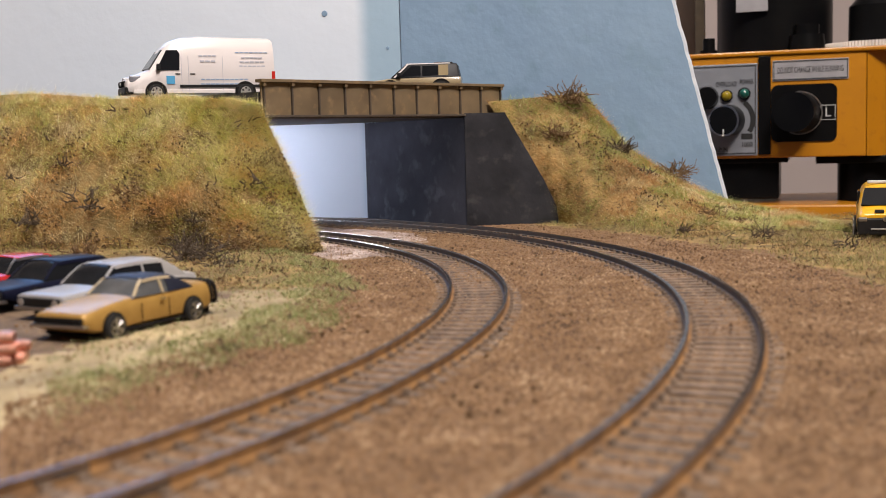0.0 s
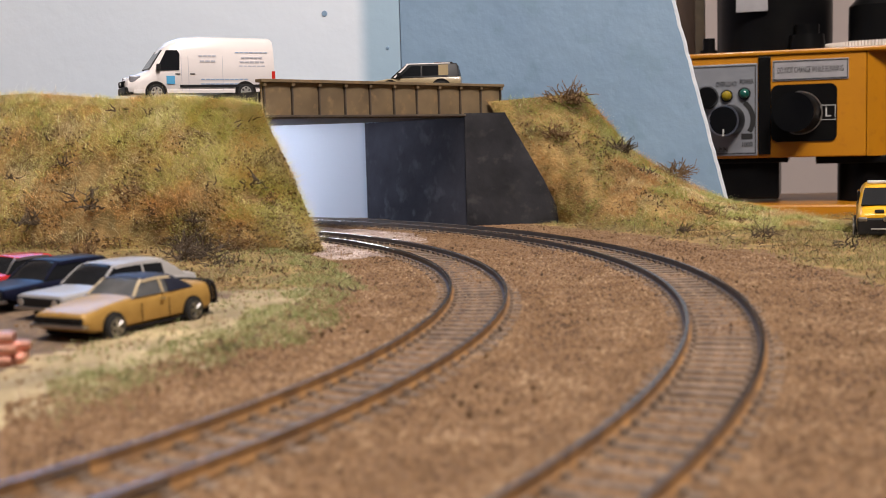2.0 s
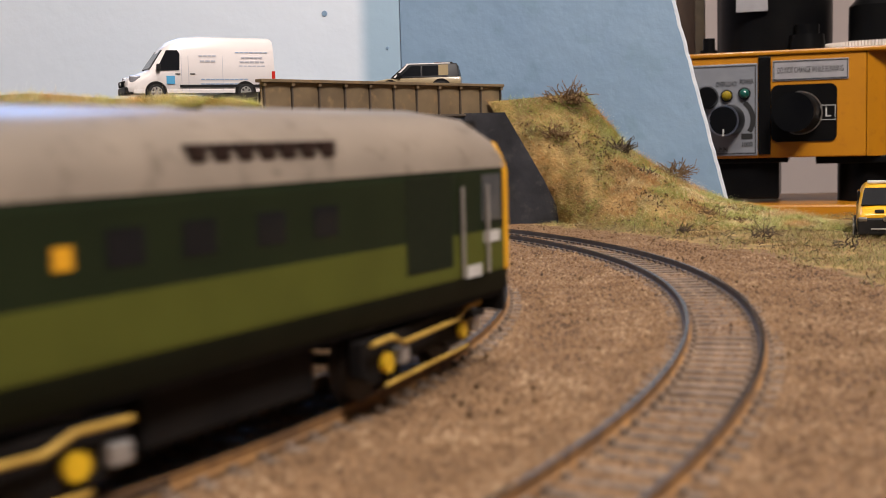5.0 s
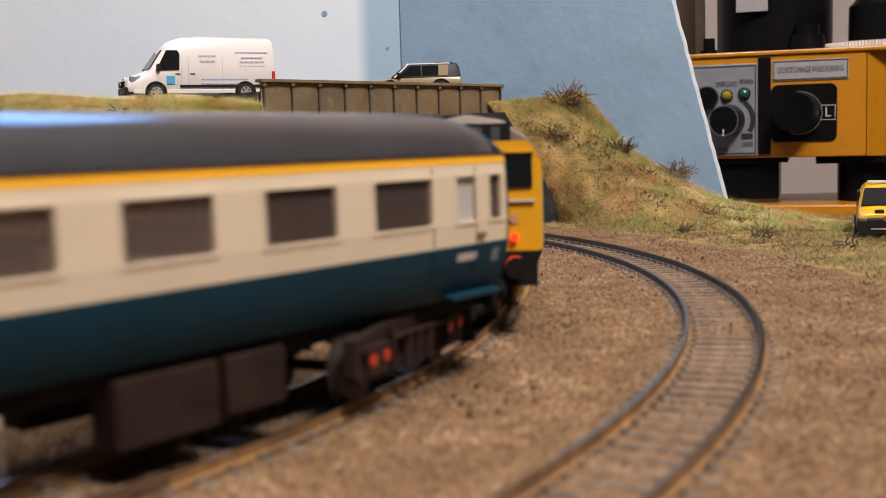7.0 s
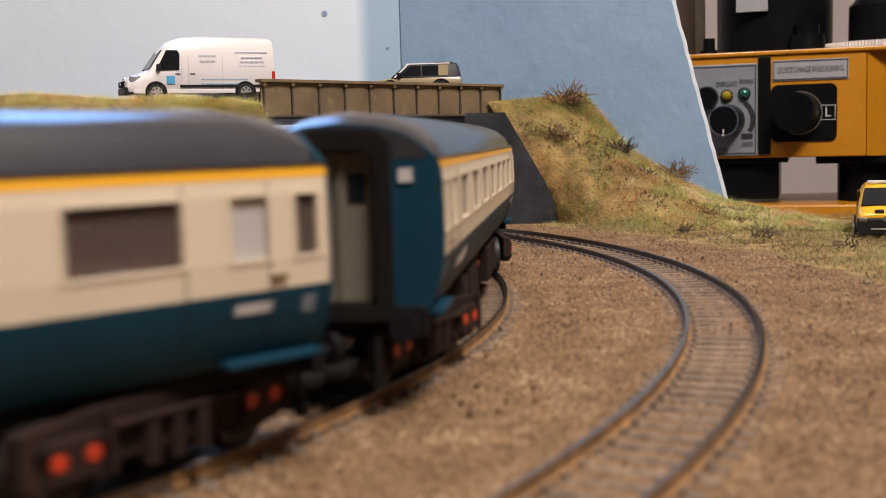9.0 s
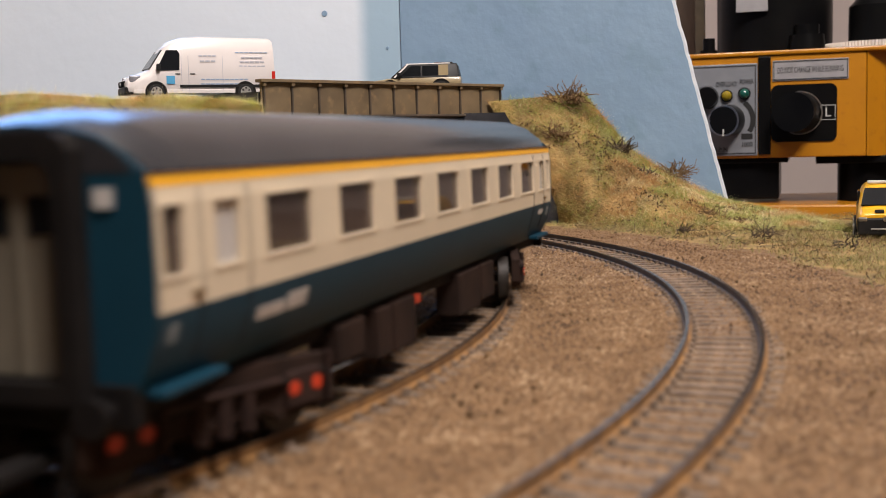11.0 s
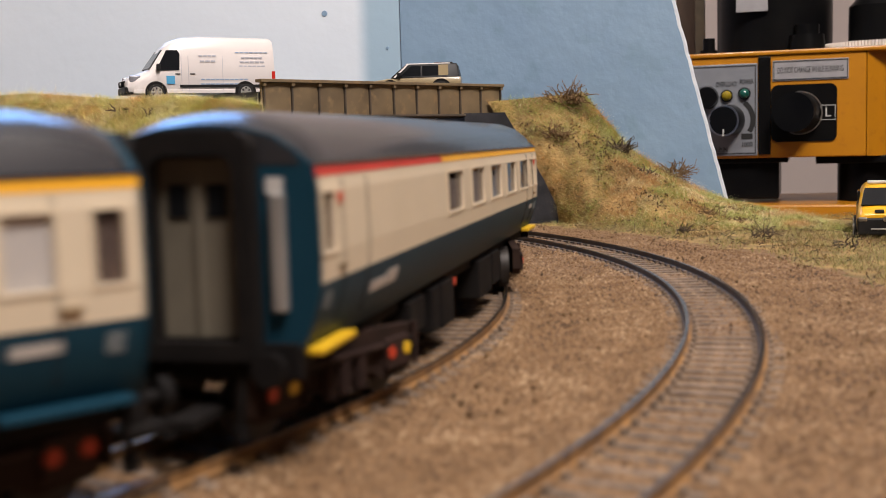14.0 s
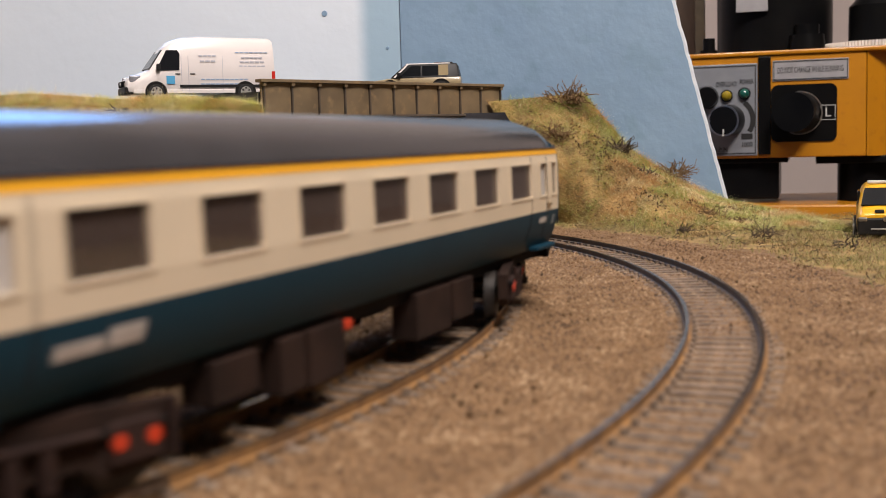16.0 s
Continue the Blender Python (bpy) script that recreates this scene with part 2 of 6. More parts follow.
M["gangway"] = mat("gangway_door", (0.16, 0.138, 0.10), (0.12, 0.105, 0.078), rough=0.8, scale=80)
M["interior"] = mat("interior_brown", (0.17, 0.075, 0.055), (0.24, 0.11, 0.08), rough=0.7, scale=150)
M["table"] = mat("table_grey", (0.36, 0.34, 0.34), rough=0.4, scale=80)
M["frosted"] = mat("frosted_window", (0.50, 0.47, 0.44), (0.46, 0.43, 0.41), rough=0.35, scale=60)
M["win_glass"] = glass("coach_window_glass", (0.90, 0.83, 0.82), 0.04, 0.66)
M["under_brown"] = mat("underframe_brown", (0.034, 0.019, 0.014), (0.022, 0.013, 0.010), rough=0.8, scale=120, spec=0.15)
M["bogie_brown"] = mat("bogie_brown", (0.034, 0.018, 0.014), (0.022, 0.012, 0.010), rough=0.7, scale=160, spec=0.2)
M["under_black"] = mat("underframe_black", (0.007, 0.006, 0.006), (0.012, 0.010, 0.009), rough=0.75, scale=120, spec=0.15)
M["red_dot"] = mat("axlebox_red", (0.60, 0.05, 0.015), rough=0.45, scale=100)
M["yellow_dot"] = mat("axlebox_yellow", (0.85, 0.52, 0.02), rough=0.45, scale=100)
M["dull_yellow"] = mat("dull_yellow_pipe", (0.50, 0.32, 0.06), (0.38, 0.23, 0.04), rough=0.5, scale=200)
M["loco_green"] = mat("loco_dark_green", (0.013, 0.021, 0.008), (0.010, 0.017, 0.007), rough=0.5, scale=60, spec=0.2)
M["skirt_green"] = mat("valance_dark_green", (0.006, 0.009, 0.004), (0.009, 0.012, 0.006), rough=0.6, scale=80, spec=0.15)
M["grille"] = mat("grille_green", (0.008, 0.012, 0.005), (0.013, 0.018, 0.008), rough=0.7, scale=900, spec=0.2)
M["loco_lime"] = mat("loco_lime_green", (0.088, 0.098, 0.016), (0.076, 0.084, 0.014), rough=0.5, scale=60, spec=0.2)
M["loco_yellow"] = mat("loco_warning_yellow", (0.80, 0.40, 0.012), (0.76, 0.37, 0.012), rough=0.4, scale=60)
M["loco_roof"] = mat("loco_roof_grey", (0.25, 0.205, 0.16), (0.20, 0.165, 0.13), rough=0.34, scale=50, wear=(0.13, 0.105, 0.08), coat=0.2)
M["faded_sign"] = mat("faded_red_sign", (0.55, 0.20, 0.12), (0.60, 0.38, 0.20), rough=0.5, scale=900)
M["tail_lamp"] = glow("tail_lamp_red", (1.0, 0.035, 0.01), 1.6)
M["steel"] = mat("wheel_steel", (0.42, 0.40, 0.38), rough=0.35, metal=1.0, scale=200)
M["wheel_dark"] = mat("dark_wheel_metal", (0.022, 0.018, 0.016), (0.045, 0.036, 0.03), rough=0.55, metal=0.2, scale=200)
M["machine"] = mat("machine_yellow", (0.50, 0.20, 0.004), (0.46, 0.18, 0.004), rough=0.38, scale=30, coat=0.15, wear=(0.42, 0.16, 0.005))
M["machine_black"] = mat("machine_black", (0.004, 0.004, 0.0045), (0.006, 0.006, 0.006), rough=0.28, scale=40, spec=0.12)
M["panel_silver"] = mat("control_panel_silver", (0.23, 0.24, 0.26), (0.205, 0.215, 0.235), rough=0.4, metal=0.1, scale=60)
M["label_white"] = mat("label_silver", (0.34, 0.33, 0.34), rough=0.4, scale=60)
M["ink"] = mat("black_ink", (0.012, 0.012, 0.012), rough=0.6, scale=60)
M["amber"] = mat("amber_lens", (0.30, 0.22, 0.01), rough=0.15, scale=60, coat=0.8)
M["green_lens"] = mat("green_lens", (0.01, 0.10, 0.075), rough=0.15, scale=60, coat=0.8)
M["white_plastic"] = mat("white_gear_plastic", (0.74, 0.70, 0.64), rough=0.5, scale=60)
M["post"] = mat("bronze_post", (0.10, 0.07, 0.05), (0.07, 0.05, 0.04), rough=0.4, metal=0.5, scale=30)

# ---- mesh helpers ----


def link(name, bm, material, parent=None, smooth=False, label="", loc=None):
    me = bpy.data.meshes.new(name)
    bmesh.ops.recalc_face_normals(bm, faces=bm.faces[:])
    bm.to_mesh(me)
    bm.free()
    for m in material if isinstance(material, (list, tuple)) else (material,):
        me.materials.append(m)
    if smooth:
        me.polygons.foreach_set("use_smooth", [True] * len(me.polygons))
        me.set_sharp_from_angle(angle=radians(38))
    ob = new(name, me)
    if parent:
        ob.parent = parent
    if loc:
        ob.matrix_basis = loc
    if label:
        ob["label"] = label
    return ob


def part(name, bm, material, parent, label="", smooth=False, loc=None):
    return link(name, bm, material, parent, smooth, label, loc)


def thing(name, m, label, category, group="", kind=""):
    e = new(name)
    e.empty_display_size = 0.01
    e.matrix_basis = m
    return tagged(e, label, category, group, kind)


def box(x0, x1, y0, y1, z0, z1, bevel=0.0, bm=None, mi=0):
    own = bmesh.new()
    bmesh.ops.create_cube(own, size=1)
    for v in own.verts:
        v.co = Vector(((x0 + x1) / 2 + v.co.x * (x1 - x0), (y0 + y1) / 2 + v.co.y * (y1 - y0), (z0 + z1) / 2 + v.co.z * (z1 - z0)))
    if bevel:
        bmesh.ops.bevel(own, geom=own.edges[:], offset=bevel, segments=2, affect="EDGES", profile=0.5)
    for f in own.faces:
        f.material_index = mi
    return join(bm, own)


def join(bm, own):
    if bm is None:
        return own
    vs = [bm.verts.new(v.co) for v in own.verts]
    own.verts.index_update()
    for f in own.faces:
        try:
            g = bm.faces.new([vs[v.index] for v in f.verts])
            g.material_index = f.material_index
        except ValueError:
            pass
    own.free()
    return bm


def tube(p, q, r0, r1=None, n=12, bm=None, mi=0):
    """A round bar from p to q."""
    own = bmesh.new()
    p, q = Vector(p), Vector(q)
    bmesh.ops.create_cone(own, cap_ends=True, segments=n, radius1=r0, radius2=r0 if r1 is None else r1, depth=(q - p).length)
    m = Matrix.Translation((p + q) / 2) @ (q - p).to_track_quat("Z", "Y").to_matrix().to_4x4()
    bmesh.ops.transform(own, matrix=m, verts=own.verts[:])
    for f in own.faces:
        f.material_index = mi
    return join(bm, own)


def loft(rings, closed=True, caps=True, bm=None, mi=0):
    own = bmesh.new()
    rows = [[own.verts.new(p) for p in ring] for ring in rings]
    n = len(rows[0])
    for a, b in zip(rows, rows[1:]):
        for i in range(n if closed else n - 1):
            j = (i + 1) % n
            own.faces.new((a[i], a[j], b[j], b[i]))
    if caps:
        own.faces.new(rows[0][::-1])
        own.faces.new(rows[-1])
    for f in own.faces:
        f.material_index = mi
    return join(bm, own)


def slab(outline, z0, z1, bm=None, mi=0):
    """A flat plate with the given outline in plan."""
    return loft([[(x, y, z0) for x, y in outline], [(x, y, z1) for x, y in outline]], bm=bm, mi=mi)


def upright(outline, y0, y1, bm=None, mi=0):
    """A plate with the given outline in x and z."""
    return loft([[(x, y0, z) for x, z in outline], [(x, y1, z) for x, z in outline]], bm=bm, mi=mi)


def raw(name, verts, faces, material, parent=None, kind="", label="", category="", smooth=False):
    me = bpy.data.meshes.new(name)
    me.from_pydata(verts, [], faces)
    me.materials.append(material)
    if smooth:
        me.polygons.foreach_set("use_smooth", [True] * len(me.polygons))
    ob = new(name, me)
    if parent:
        ob.parent = parent
    return tagged(ob, label, category, "", kind)


def text_mesh(name, words, height, material, parent, loc, width=None):
    cu = bpy.data.curves.new(name, "FONT")
    cu.body, cu.size, cu.align_x, cu.align_y = words, height * 1.38, "CENTER", "CENTER"
    cu.extrude = 0.00005
    tmp = bpy.data.objects.new("tmp", cu)
    me = bpy.data.meshes.new_from_object(tmp)
    bpy.data.objects.remove(tmp)
    me.name = name
    me.materials.clear()
    me.materials.append(material)
    if width:
        xs = [v.co.x for v in me.vertices]
        k = width / max(1e-6, max(xs) - min(xs))
        for v in me.vertices:
            v.co.x *= k
    ob = new(name, me)
    ob.parent = parent
    ob.matrix_basis = loc
    return ob

# ---- track plan: two concentric bends, straight at both ends ----
BENDS = [((-0.3609, 0.3647), 0.3718), ((-0.3595, 0.3718), 0.4390)]
A0, A1 = radians(-50), radians(88)


def along(k, s):
    """Place and heading on track k at the way s, which is zero abreast of the bend's centre."""
    (cx, cy), r = BENDS[k]
    a = min(max(s / r, A0), A1)
    rest = s - a * r
    dx, dy = -math.sin(a), math.cos(a)
    return cx + r * math.cos(a) + dx * rest, cy + r * math.sin(a) + dy * rest, math.atan2(dy, dx)


def near_track(x, y):
    best = 9.0
    for (cx, cy), r in BENDS:
        a = min(max(math.atan2(y - cy, x - cx), A0), A1)
        dx, dy = -math.sin(a), math.cos(a)
        px, py = cx + r * math.cos(a), cy + r * math.sin(a)
        t = (x - px) * dx + (y - py) * dy
        if a <= A0:
            t = min(t, 0)
        elif a >= A1:
            t = max(t, 0)
        else:
            t = 0
        best = min(best, math.hypot(x - px - t * dx, y - py - t * dy))
    return best


# ---- large structure ----
GROUND = -0.0042


def ground_z(x, y):
    z = GROUND + 0.0007 * noise.noise((x * 30, y * 30, 0)) + 0.0004 * noise.noise((x * 140, y * 140, 3))
    r = math.hypot(x - BENDS[0][0][0], y - BENDS[0][0][1])
    if y > 0.05 and y < 0.7:
        k = min(max((0.340 - r) / 0.024, 0), 1)
        z += 0.0036 * k * k * (3 - 2 * k)
    d = near_track(x, y)
    if d < 0.026:
        z += 0.0012 * min(1, (0.026 - d) / 0.008)
    return z


def build_ground():
    xs = np.concatenate([np.arange(-1.9, -0.3, 0.05), np.arange(-0.3, 0.26, 0.004), np.arange(0.26, 0.62, 0.03)])
    ys = np.concatenate([np.arange(-1.6, 0.1, 0.05), np.arange(0.1, 0.72, 0.004), np.arange(0.72, 0.94, 0.02)])
    verts = [(x, y, ground_z(x, y)) for y in ys for x in xs]
    n = len(xs)
    faces = [(j * n + i, j * n + i + 1, (j + 1) * n + i + 1, (j + 1) * n + i) for j in range(len(ys) - 1) for i in range(n - 1) if xs[i] < 0.185 or ys[j] < 0.615 - 0.25 * (xs[i] - 0.185)]
    g = raw("ground", verts, faces, M["ballast"], None, "structure", "brown ballast ground with a cinder yard and sandy verge", "ground", True)
    g.data.materials.append(M["yard"])
    g.data.materials.append(M["sand"])
    g.data.materials.append(M["earth"])
    for f in g.data.polygons:
        x, y, _ = f.center
        r = math.hypot(x - BENDS[0][0][0], y - BENDS[0][0][1]) + 0.010 * noise.noise((x * 40, y * 40, 7)) + 0.006 * noise.noise((x * 160, y * 160, 9))
        r2 = math.hypot(x - BENDS[1][0][0], y - BENDS[1][0][1]) + 0.010 * noise.noise((x * 40, y * 40, 7)) + 0.006 * noise.noise((x * 160, y * 160, 9))
        if 0.08 < y < 0.72 and r < 0.326:
            f.material_index = 3 if y > 0.372 + 0.02 * noise.noise((x * 50, y * 50, 2)) else 1 if r < 0.290 else 2
        elif r2 > 0.503 and y > 0.30:
            f.material_index = 3
    bm = slab([(-1.9, -1.6), (0.59, -1.6), (0.59, 0.51), (0.184, 0.612), (0.184, 0.92), (-1.9, 0.92)], -0.03, -0.0075)
    tagged(link("baseboard", bm, M["bench"]), "wooden baseboard under the model landscape", "baseboard", "", "structure")


build_ground()

# backdrop: a pale back board, and a sky-blue board that meets it in a corner and ends in a slanted cut
CORNER = Vector((-0.025, 0.762))
EDGE = Vector((0.178, 0.712))


def build_backdrop():
    left = Vector((-0.62, 0.903))
    u = (left - CORNER).normalized()
    n = Vector((u.y, -u.x)) * 0.007
    if n.y < 0:
        n = -n
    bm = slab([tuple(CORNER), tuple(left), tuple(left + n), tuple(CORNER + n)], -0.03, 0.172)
    tagged(link("backdrop_pale", bm, M["pale_to_blue"]), "back board, pale at the left and turning blue towards the corner", "backdrop", "", "structure")
    d = (EDGE - CORNER).normalized()
    w = Vector((-d.y, d.x)) * 0.006
    if w.y < 0:
        w = -w
    span = (EDGE - CORNER).length
    # outline along the board and up; the free end leans back and is rough sawn
    prof = [(0.0008, -0.03), (span + 0.008, -0.03)]
    for i in range(33):
        z = -0.01 + 0.182 * i / 32
        prof.append((span + 0.002 - 0.255 * z + 0.0007 * noise.noise((z * 160, 0, 0)) + 0.0004 * noise.noise((z * 600, 2, 0)), z))
    prof.append((0.0008, 0.172))
    lo = [(CORNER.x + d.x * a, CORNER.y + d.y * a, z) for a, z in prof]
    hi = [(CORNER.x + d.x * (a + 0.0022) + w.x, CORNER.y + d.y * (a + 0.0022) + w.y, z) for a, z in prof]
    bm = loft([lo, hi])
    for f in bm.faces:
        c = f.calc_center_median()
        if len(f.verts) == 4 and (Vector((c.x, c.y)) - CORNER).length > span * 0.7 and c.z < 0.1715:
            f.material_index = 1
    tagged(link("backdrop_blue", bm, [M["sky_paint"], M["board_edge"]]), "sky-blue painted side board with a raw white slanted edge", "backdrop", "", "structure")


build_backdrop()


def build_marks():
    for x, z, r in ((-0.0334, 0.1093, 0.0012), (-0.0757, 0.1342, 0.0022)):
        y = 0.762 - 0.237 * (x + 0.025)
        ob = link("screw_head", tube((0, 0, 0), (0, -0.0006, 0), r, r * 0.8, n=14), M["sky_paint"])
        ob.matrix_basis = pose(x, y + 0.0001, z, 0, 0, -13.3)
        tagged(ob, "painted-over screw head in the back board", "screw", "screws in the back board")


build_marks()


def build_room():
    z0, z1 = -0.95, 1.50
    for name, b in (("wall_back", (-3.0, 3.0, 1.9, 2.0)), ("wall_front", (-3.0, 3.0, -2.6, -2.5)), ("wall_left", (-3.1, -3.0, -2.6, 2.0)), ("wall_right", (3.0, 3.1, -2.6, 2.0))):
        tagged(link(name, box(*b, z0, z1), M["room_wall"]), "plain off-white plastered room wall", "wall", "", "structure")
    tagged(link("ceiling", box(-3.1, 3.1, -2.6, 2.0, z1, z1 + 0.1), M["ceiling"]), "plain white plastered ceiling", "ceiling", "", "structure")
    tagged(link("floor", box(-3.1, 3.1, -2.6, 2.0, z0 - 0.1, z0), M["bench"]), "brown wooden floor of the room", "floor", "", "structure")


build_room()

# ---- left bank: front slope, hollow behind, road slab on top ----
ROAD = 0.0735


def bank_left_point(u, v):
    """u runs along the foot (0 far left to 1 at the bridge), v up the slope."""
    foot = [(-0.56, 0.64), (-0.36, 0.590), (-0.22, 0.550), (-0.130, 0.527), (-0.088, 0.505), (-0.068, 0.510), (-0.0565, 0.530)]
    crest = [(-0.56, 0.74), (-0.37, 0.68), (-0.25, 0.640), (-0.185, 0.612), (-0.135, 0.590), (-0.108, 0.574), (-0.0895, 0.562)]
    f = u * (len(foot) - 1)
    i = min(int(f), len(foot) - 2)
    k = f - i
    ax, ay = (foot[i][c] + (foot[i + 1][c] - foot[i][c]) * k for c in (0, 1))
    bx, by = (crest[i][c] + (crest[i + 1][c] - crest[i][c]) * k for c in (0, 1))
    bulge = math.sin(v * math.pi)
    x, y = ax + (bx - ax) * v, ay + (by - ay) * v - 0.006 * bulge * (1 - u ** 4)
    z = -0.006 + (ROAD + 0.0058 - 0.0060 * max(0, (u - 0.64) / 0.36)) * (v ** 0.9)
    z += 0.0055 * v * v * min(max((0.54 - u) / 0.14, 0), 1)
    q = noise.noise((x * 28, y * 28, z * 28)) * 0.006 * bulge
    return Vector((x, y - q * (1 - u ** 6), z + q * 0.5))


def bank_right_point(u, v):
    """u from the wing wall to the far right, v from the foot up to the board."""
    foot = [(0.0680, 0.672), (0.090, 0.640), (0.116, 0.612), (0.150, 0.590), (0.182, 0.572), (0.205, 0.560), (0.27, 0.540)]
    crest = [(0.0290, 0.679), (0.0930, 0.729), (0.1210, 0.722), (0.1490, 0.715), (0.1765, 0.709), (0.196, 0.628), (0.270, 0.590)]
    tall = [0.0690, 0.0745, 0.0385, 0.0180, 0.0030, -0.0005, -0.0065]
    f = u * (len(foot) - 1)
    i = min(int(f), len(foot) - 2)
    k = f - i
    ax, ay = (foot[i][c] + (foot[i + 1][c] - foot[i][c]) * k for c in (0, 1))
    bx, by = (crest[i][c] + (crest[i + 1][c] - crest[i][c]) * k for c in (0, 1))
    h = tall[i] + (tall[i + 1] - tall[i]) * k
    bulge = math.sin(v * math.pi)
    x, y = ax + (bx - ax) * v, ay + (by - ay) * v
    z = -0.005 + (h + 0.005) * (v ** 0.95)
    q = noise.noise((x * 30, y * 30, 5)) * 0.005 * bulge
    return Vector((x, y, z + q))


def sheet(name, fn, nu, nv, material, label):
    pts = [fn(i / nu, j / nv) for j in range(nv + 1) for i in range(nu + 1)]
    n = nu + 1
    faces = [(j * n + i, j * n + i + 1, (j + 1) * n + i + 1, (j + 1) * n + i) for j in range(nv) for i in range(nu)]
    return raw(name, [tuple(p) for p in pts], faces, material, None, "structure", label, "embankment", True)


sheet("embankment_left", bank_left_point, 90, 24, M["earth"], "grassy earth embankment beside the girder bridge")
sheet("embankment_right", bank_right_point, 90, 24, M["earth"], "low grassy embankment against the blue board")

# road slab over the hollow bank and the bridge
G0, G1 = Vector((-0.0875, 0.565)), Vector((0.0385, 0.690))
GU = (G1 - G0).normalized()
GN = Vector((-GU.y, GU.x))


def build_road():
    a, b = G0 + GN * 0.004, G1 + GN * 0.004
    deck = [tuple(a), tuple(b), (0.030, 0.744), (-0.026, 0.759), (-0.09, 0.774), (-0.16, 0.790), (-0.147, 0.627)]
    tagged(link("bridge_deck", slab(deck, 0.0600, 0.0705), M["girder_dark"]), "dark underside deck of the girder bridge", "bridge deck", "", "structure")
    top = [(-0.56, 0.745), (-0.37, 0.688), (-0.25, 0.649), (-0.185, 0.621), (-0.135, 0.600), (-0.112, 0.586), (-0.149, 0.627), (-0.162, 0.789), (-0.30, 0.822), (-0.56, 0.882)]
    tagged(link("road_left", slab(top, 0.0640, ROAD), M["tarmac"]), "grey tarmac road on top of the embankment", "road", "", "structure")
    tagged(link("road_deck", slab(deck + [], 0.0708, ROAD), M["tarmac"]), "grey tarmac road across the bridge", "road", "", "structure")


build_road()


def build_abutments():
    ab = [(0.0145, 0.668), (-0.0503, 0.762), (-0.022, 0.755), (0.040, 0.690)]
    tagged(link("abutment_right", slab(ab, -0.02, 0.0597), M["abutment"]), "dark grey painted bridge abutment", "abutment", "", "structure")
    # wing wall, level at the top and then sloping down to the ground
    a, b = Vector((0.0148, 0.6665)), Vector((0.0725, 0.6690))
    d = (b - a).normalized()
    n = Vector((-d.y, d.x)) * 0.005
    w = (b - a).length
    prof = [(0, -0.02), (w + 0.003, -0.02), (w, -0.003), (w * 0.80, 0.022), (w * 0.41, 0.0622), (0, 0.0622)]
    lo = [(a.x + d.x * s, a.y + d.y * s, z) for s, z in prof]
    hi = [(a.x + d.x * s + n.x, a.y + d.y * s + n.y, z) for s, z in prof]
    tagged(link("wing_wall_right", loft([lo, hi]), M["wing"]), "dark grey sloping wing wall of the bridge", "wing wall", "", "structure")
    al = [(-0.0895, 0.568), (-0.125, 0.604), (-0.145, 0.618), (-0.16, 0.612), (-0.12, 0.588)]
    tagged(link("abutment_left", slab(al, -0.02, 0.0597), M["abutment"]), "dark grey painted bridge abutment under the embankment", "abutment", "", "structure")


build_abutments()


def build_girder():
    L = (G1 - G0).length
    ang = math.atan2(GU.y, GU.x)
    g = thing("plate_girder", Matrix.Translation((G0.x, G0.y, 0.0605)) @ pose(0, 0, 0, 0, 0, math.degrees(ang)), "rusty brown plate girder side of the road bridge", "bridge girder")
    H = 0.0187
    part("web_plate", box(0, L, 0.0012, 0.0022, 0.0012, H - 0.0012), M["girder"], g)
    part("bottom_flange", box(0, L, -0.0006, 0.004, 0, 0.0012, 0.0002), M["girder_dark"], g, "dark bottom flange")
    part("top_flange", box(-0.0012, L + 0.0006, -0.0014, 0.0042, H - 0.0012, H + 0.0004, 0.0002), M["girder"], g)
    n = 10
    for i in range(n + 1):
        x = 0.0012 + (L - 0.0024) * i / n
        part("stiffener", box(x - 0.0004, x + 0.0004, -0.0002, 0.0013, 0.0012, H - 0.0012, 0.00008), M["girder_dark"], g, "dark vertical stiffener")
        part("gusset", box(x - 0.0009, x + 0.0009, -0.0009, 0.0013, H - 0.0030, H - 0.0012, 0.0001), M["girder"], g)
        if i < n:
            # dished plate between two stiffeners
            w = (L - 0.0024) / n
            rows = []
            for j in range(7):
                t = j / 6
                rows.append([(x + 0.0005 + (w - 0.001) * t, 0.0011 - 0.0010 * math.sin(math.pi * t) * k, 0.0013 + (H - 0.0026) * q) for q, k in ((0, 0.4), (0.3, 0.9), (0.7, 0.9), (1, 0.4))])
            part("panel_plate", loft(rows, closed=False, caps=False), M["girder"], g, smooth=True)


build_girder()

# ---- the two tracks ----


def arc_rail(k, off, s0, s1, step=0.006):
    """Rail in profile, swept along track k. Returns head and body."""
    body = [(-0.0011, -0.0026), (0.0011, -0.0026), (0.0011, -0.0022), (0.0004, -0.0019), (0.0004, -0.0009), (0.00052, -0.0007), (0.00052, -0.00012), (-0.00052, -0.00012), (-0.00052, -0.0007), (-0.0004, -0.0009), (-0.0004, -0.0019), (-0.0011, -0.0022)]
    head = [(-0.0005, -0.00012), (0.0005, -0.00012), (0.00044, 0.0), (-0.00044, 0.0)]
    n = int((s1 - s0) / step)
    out = []
    for prof in (body, head):
        rings = []
        for i in range(n + 1):
            x, y, a = along(k, s0 + (s1 - s0) * i / n)
            nx, ny = math.sin(a), -math.cos(a)
            rings.append([(x + nx * (off + py), y + ny * (off + py), z) for py, z in prof])
        out.append(loft(rings))
    return out


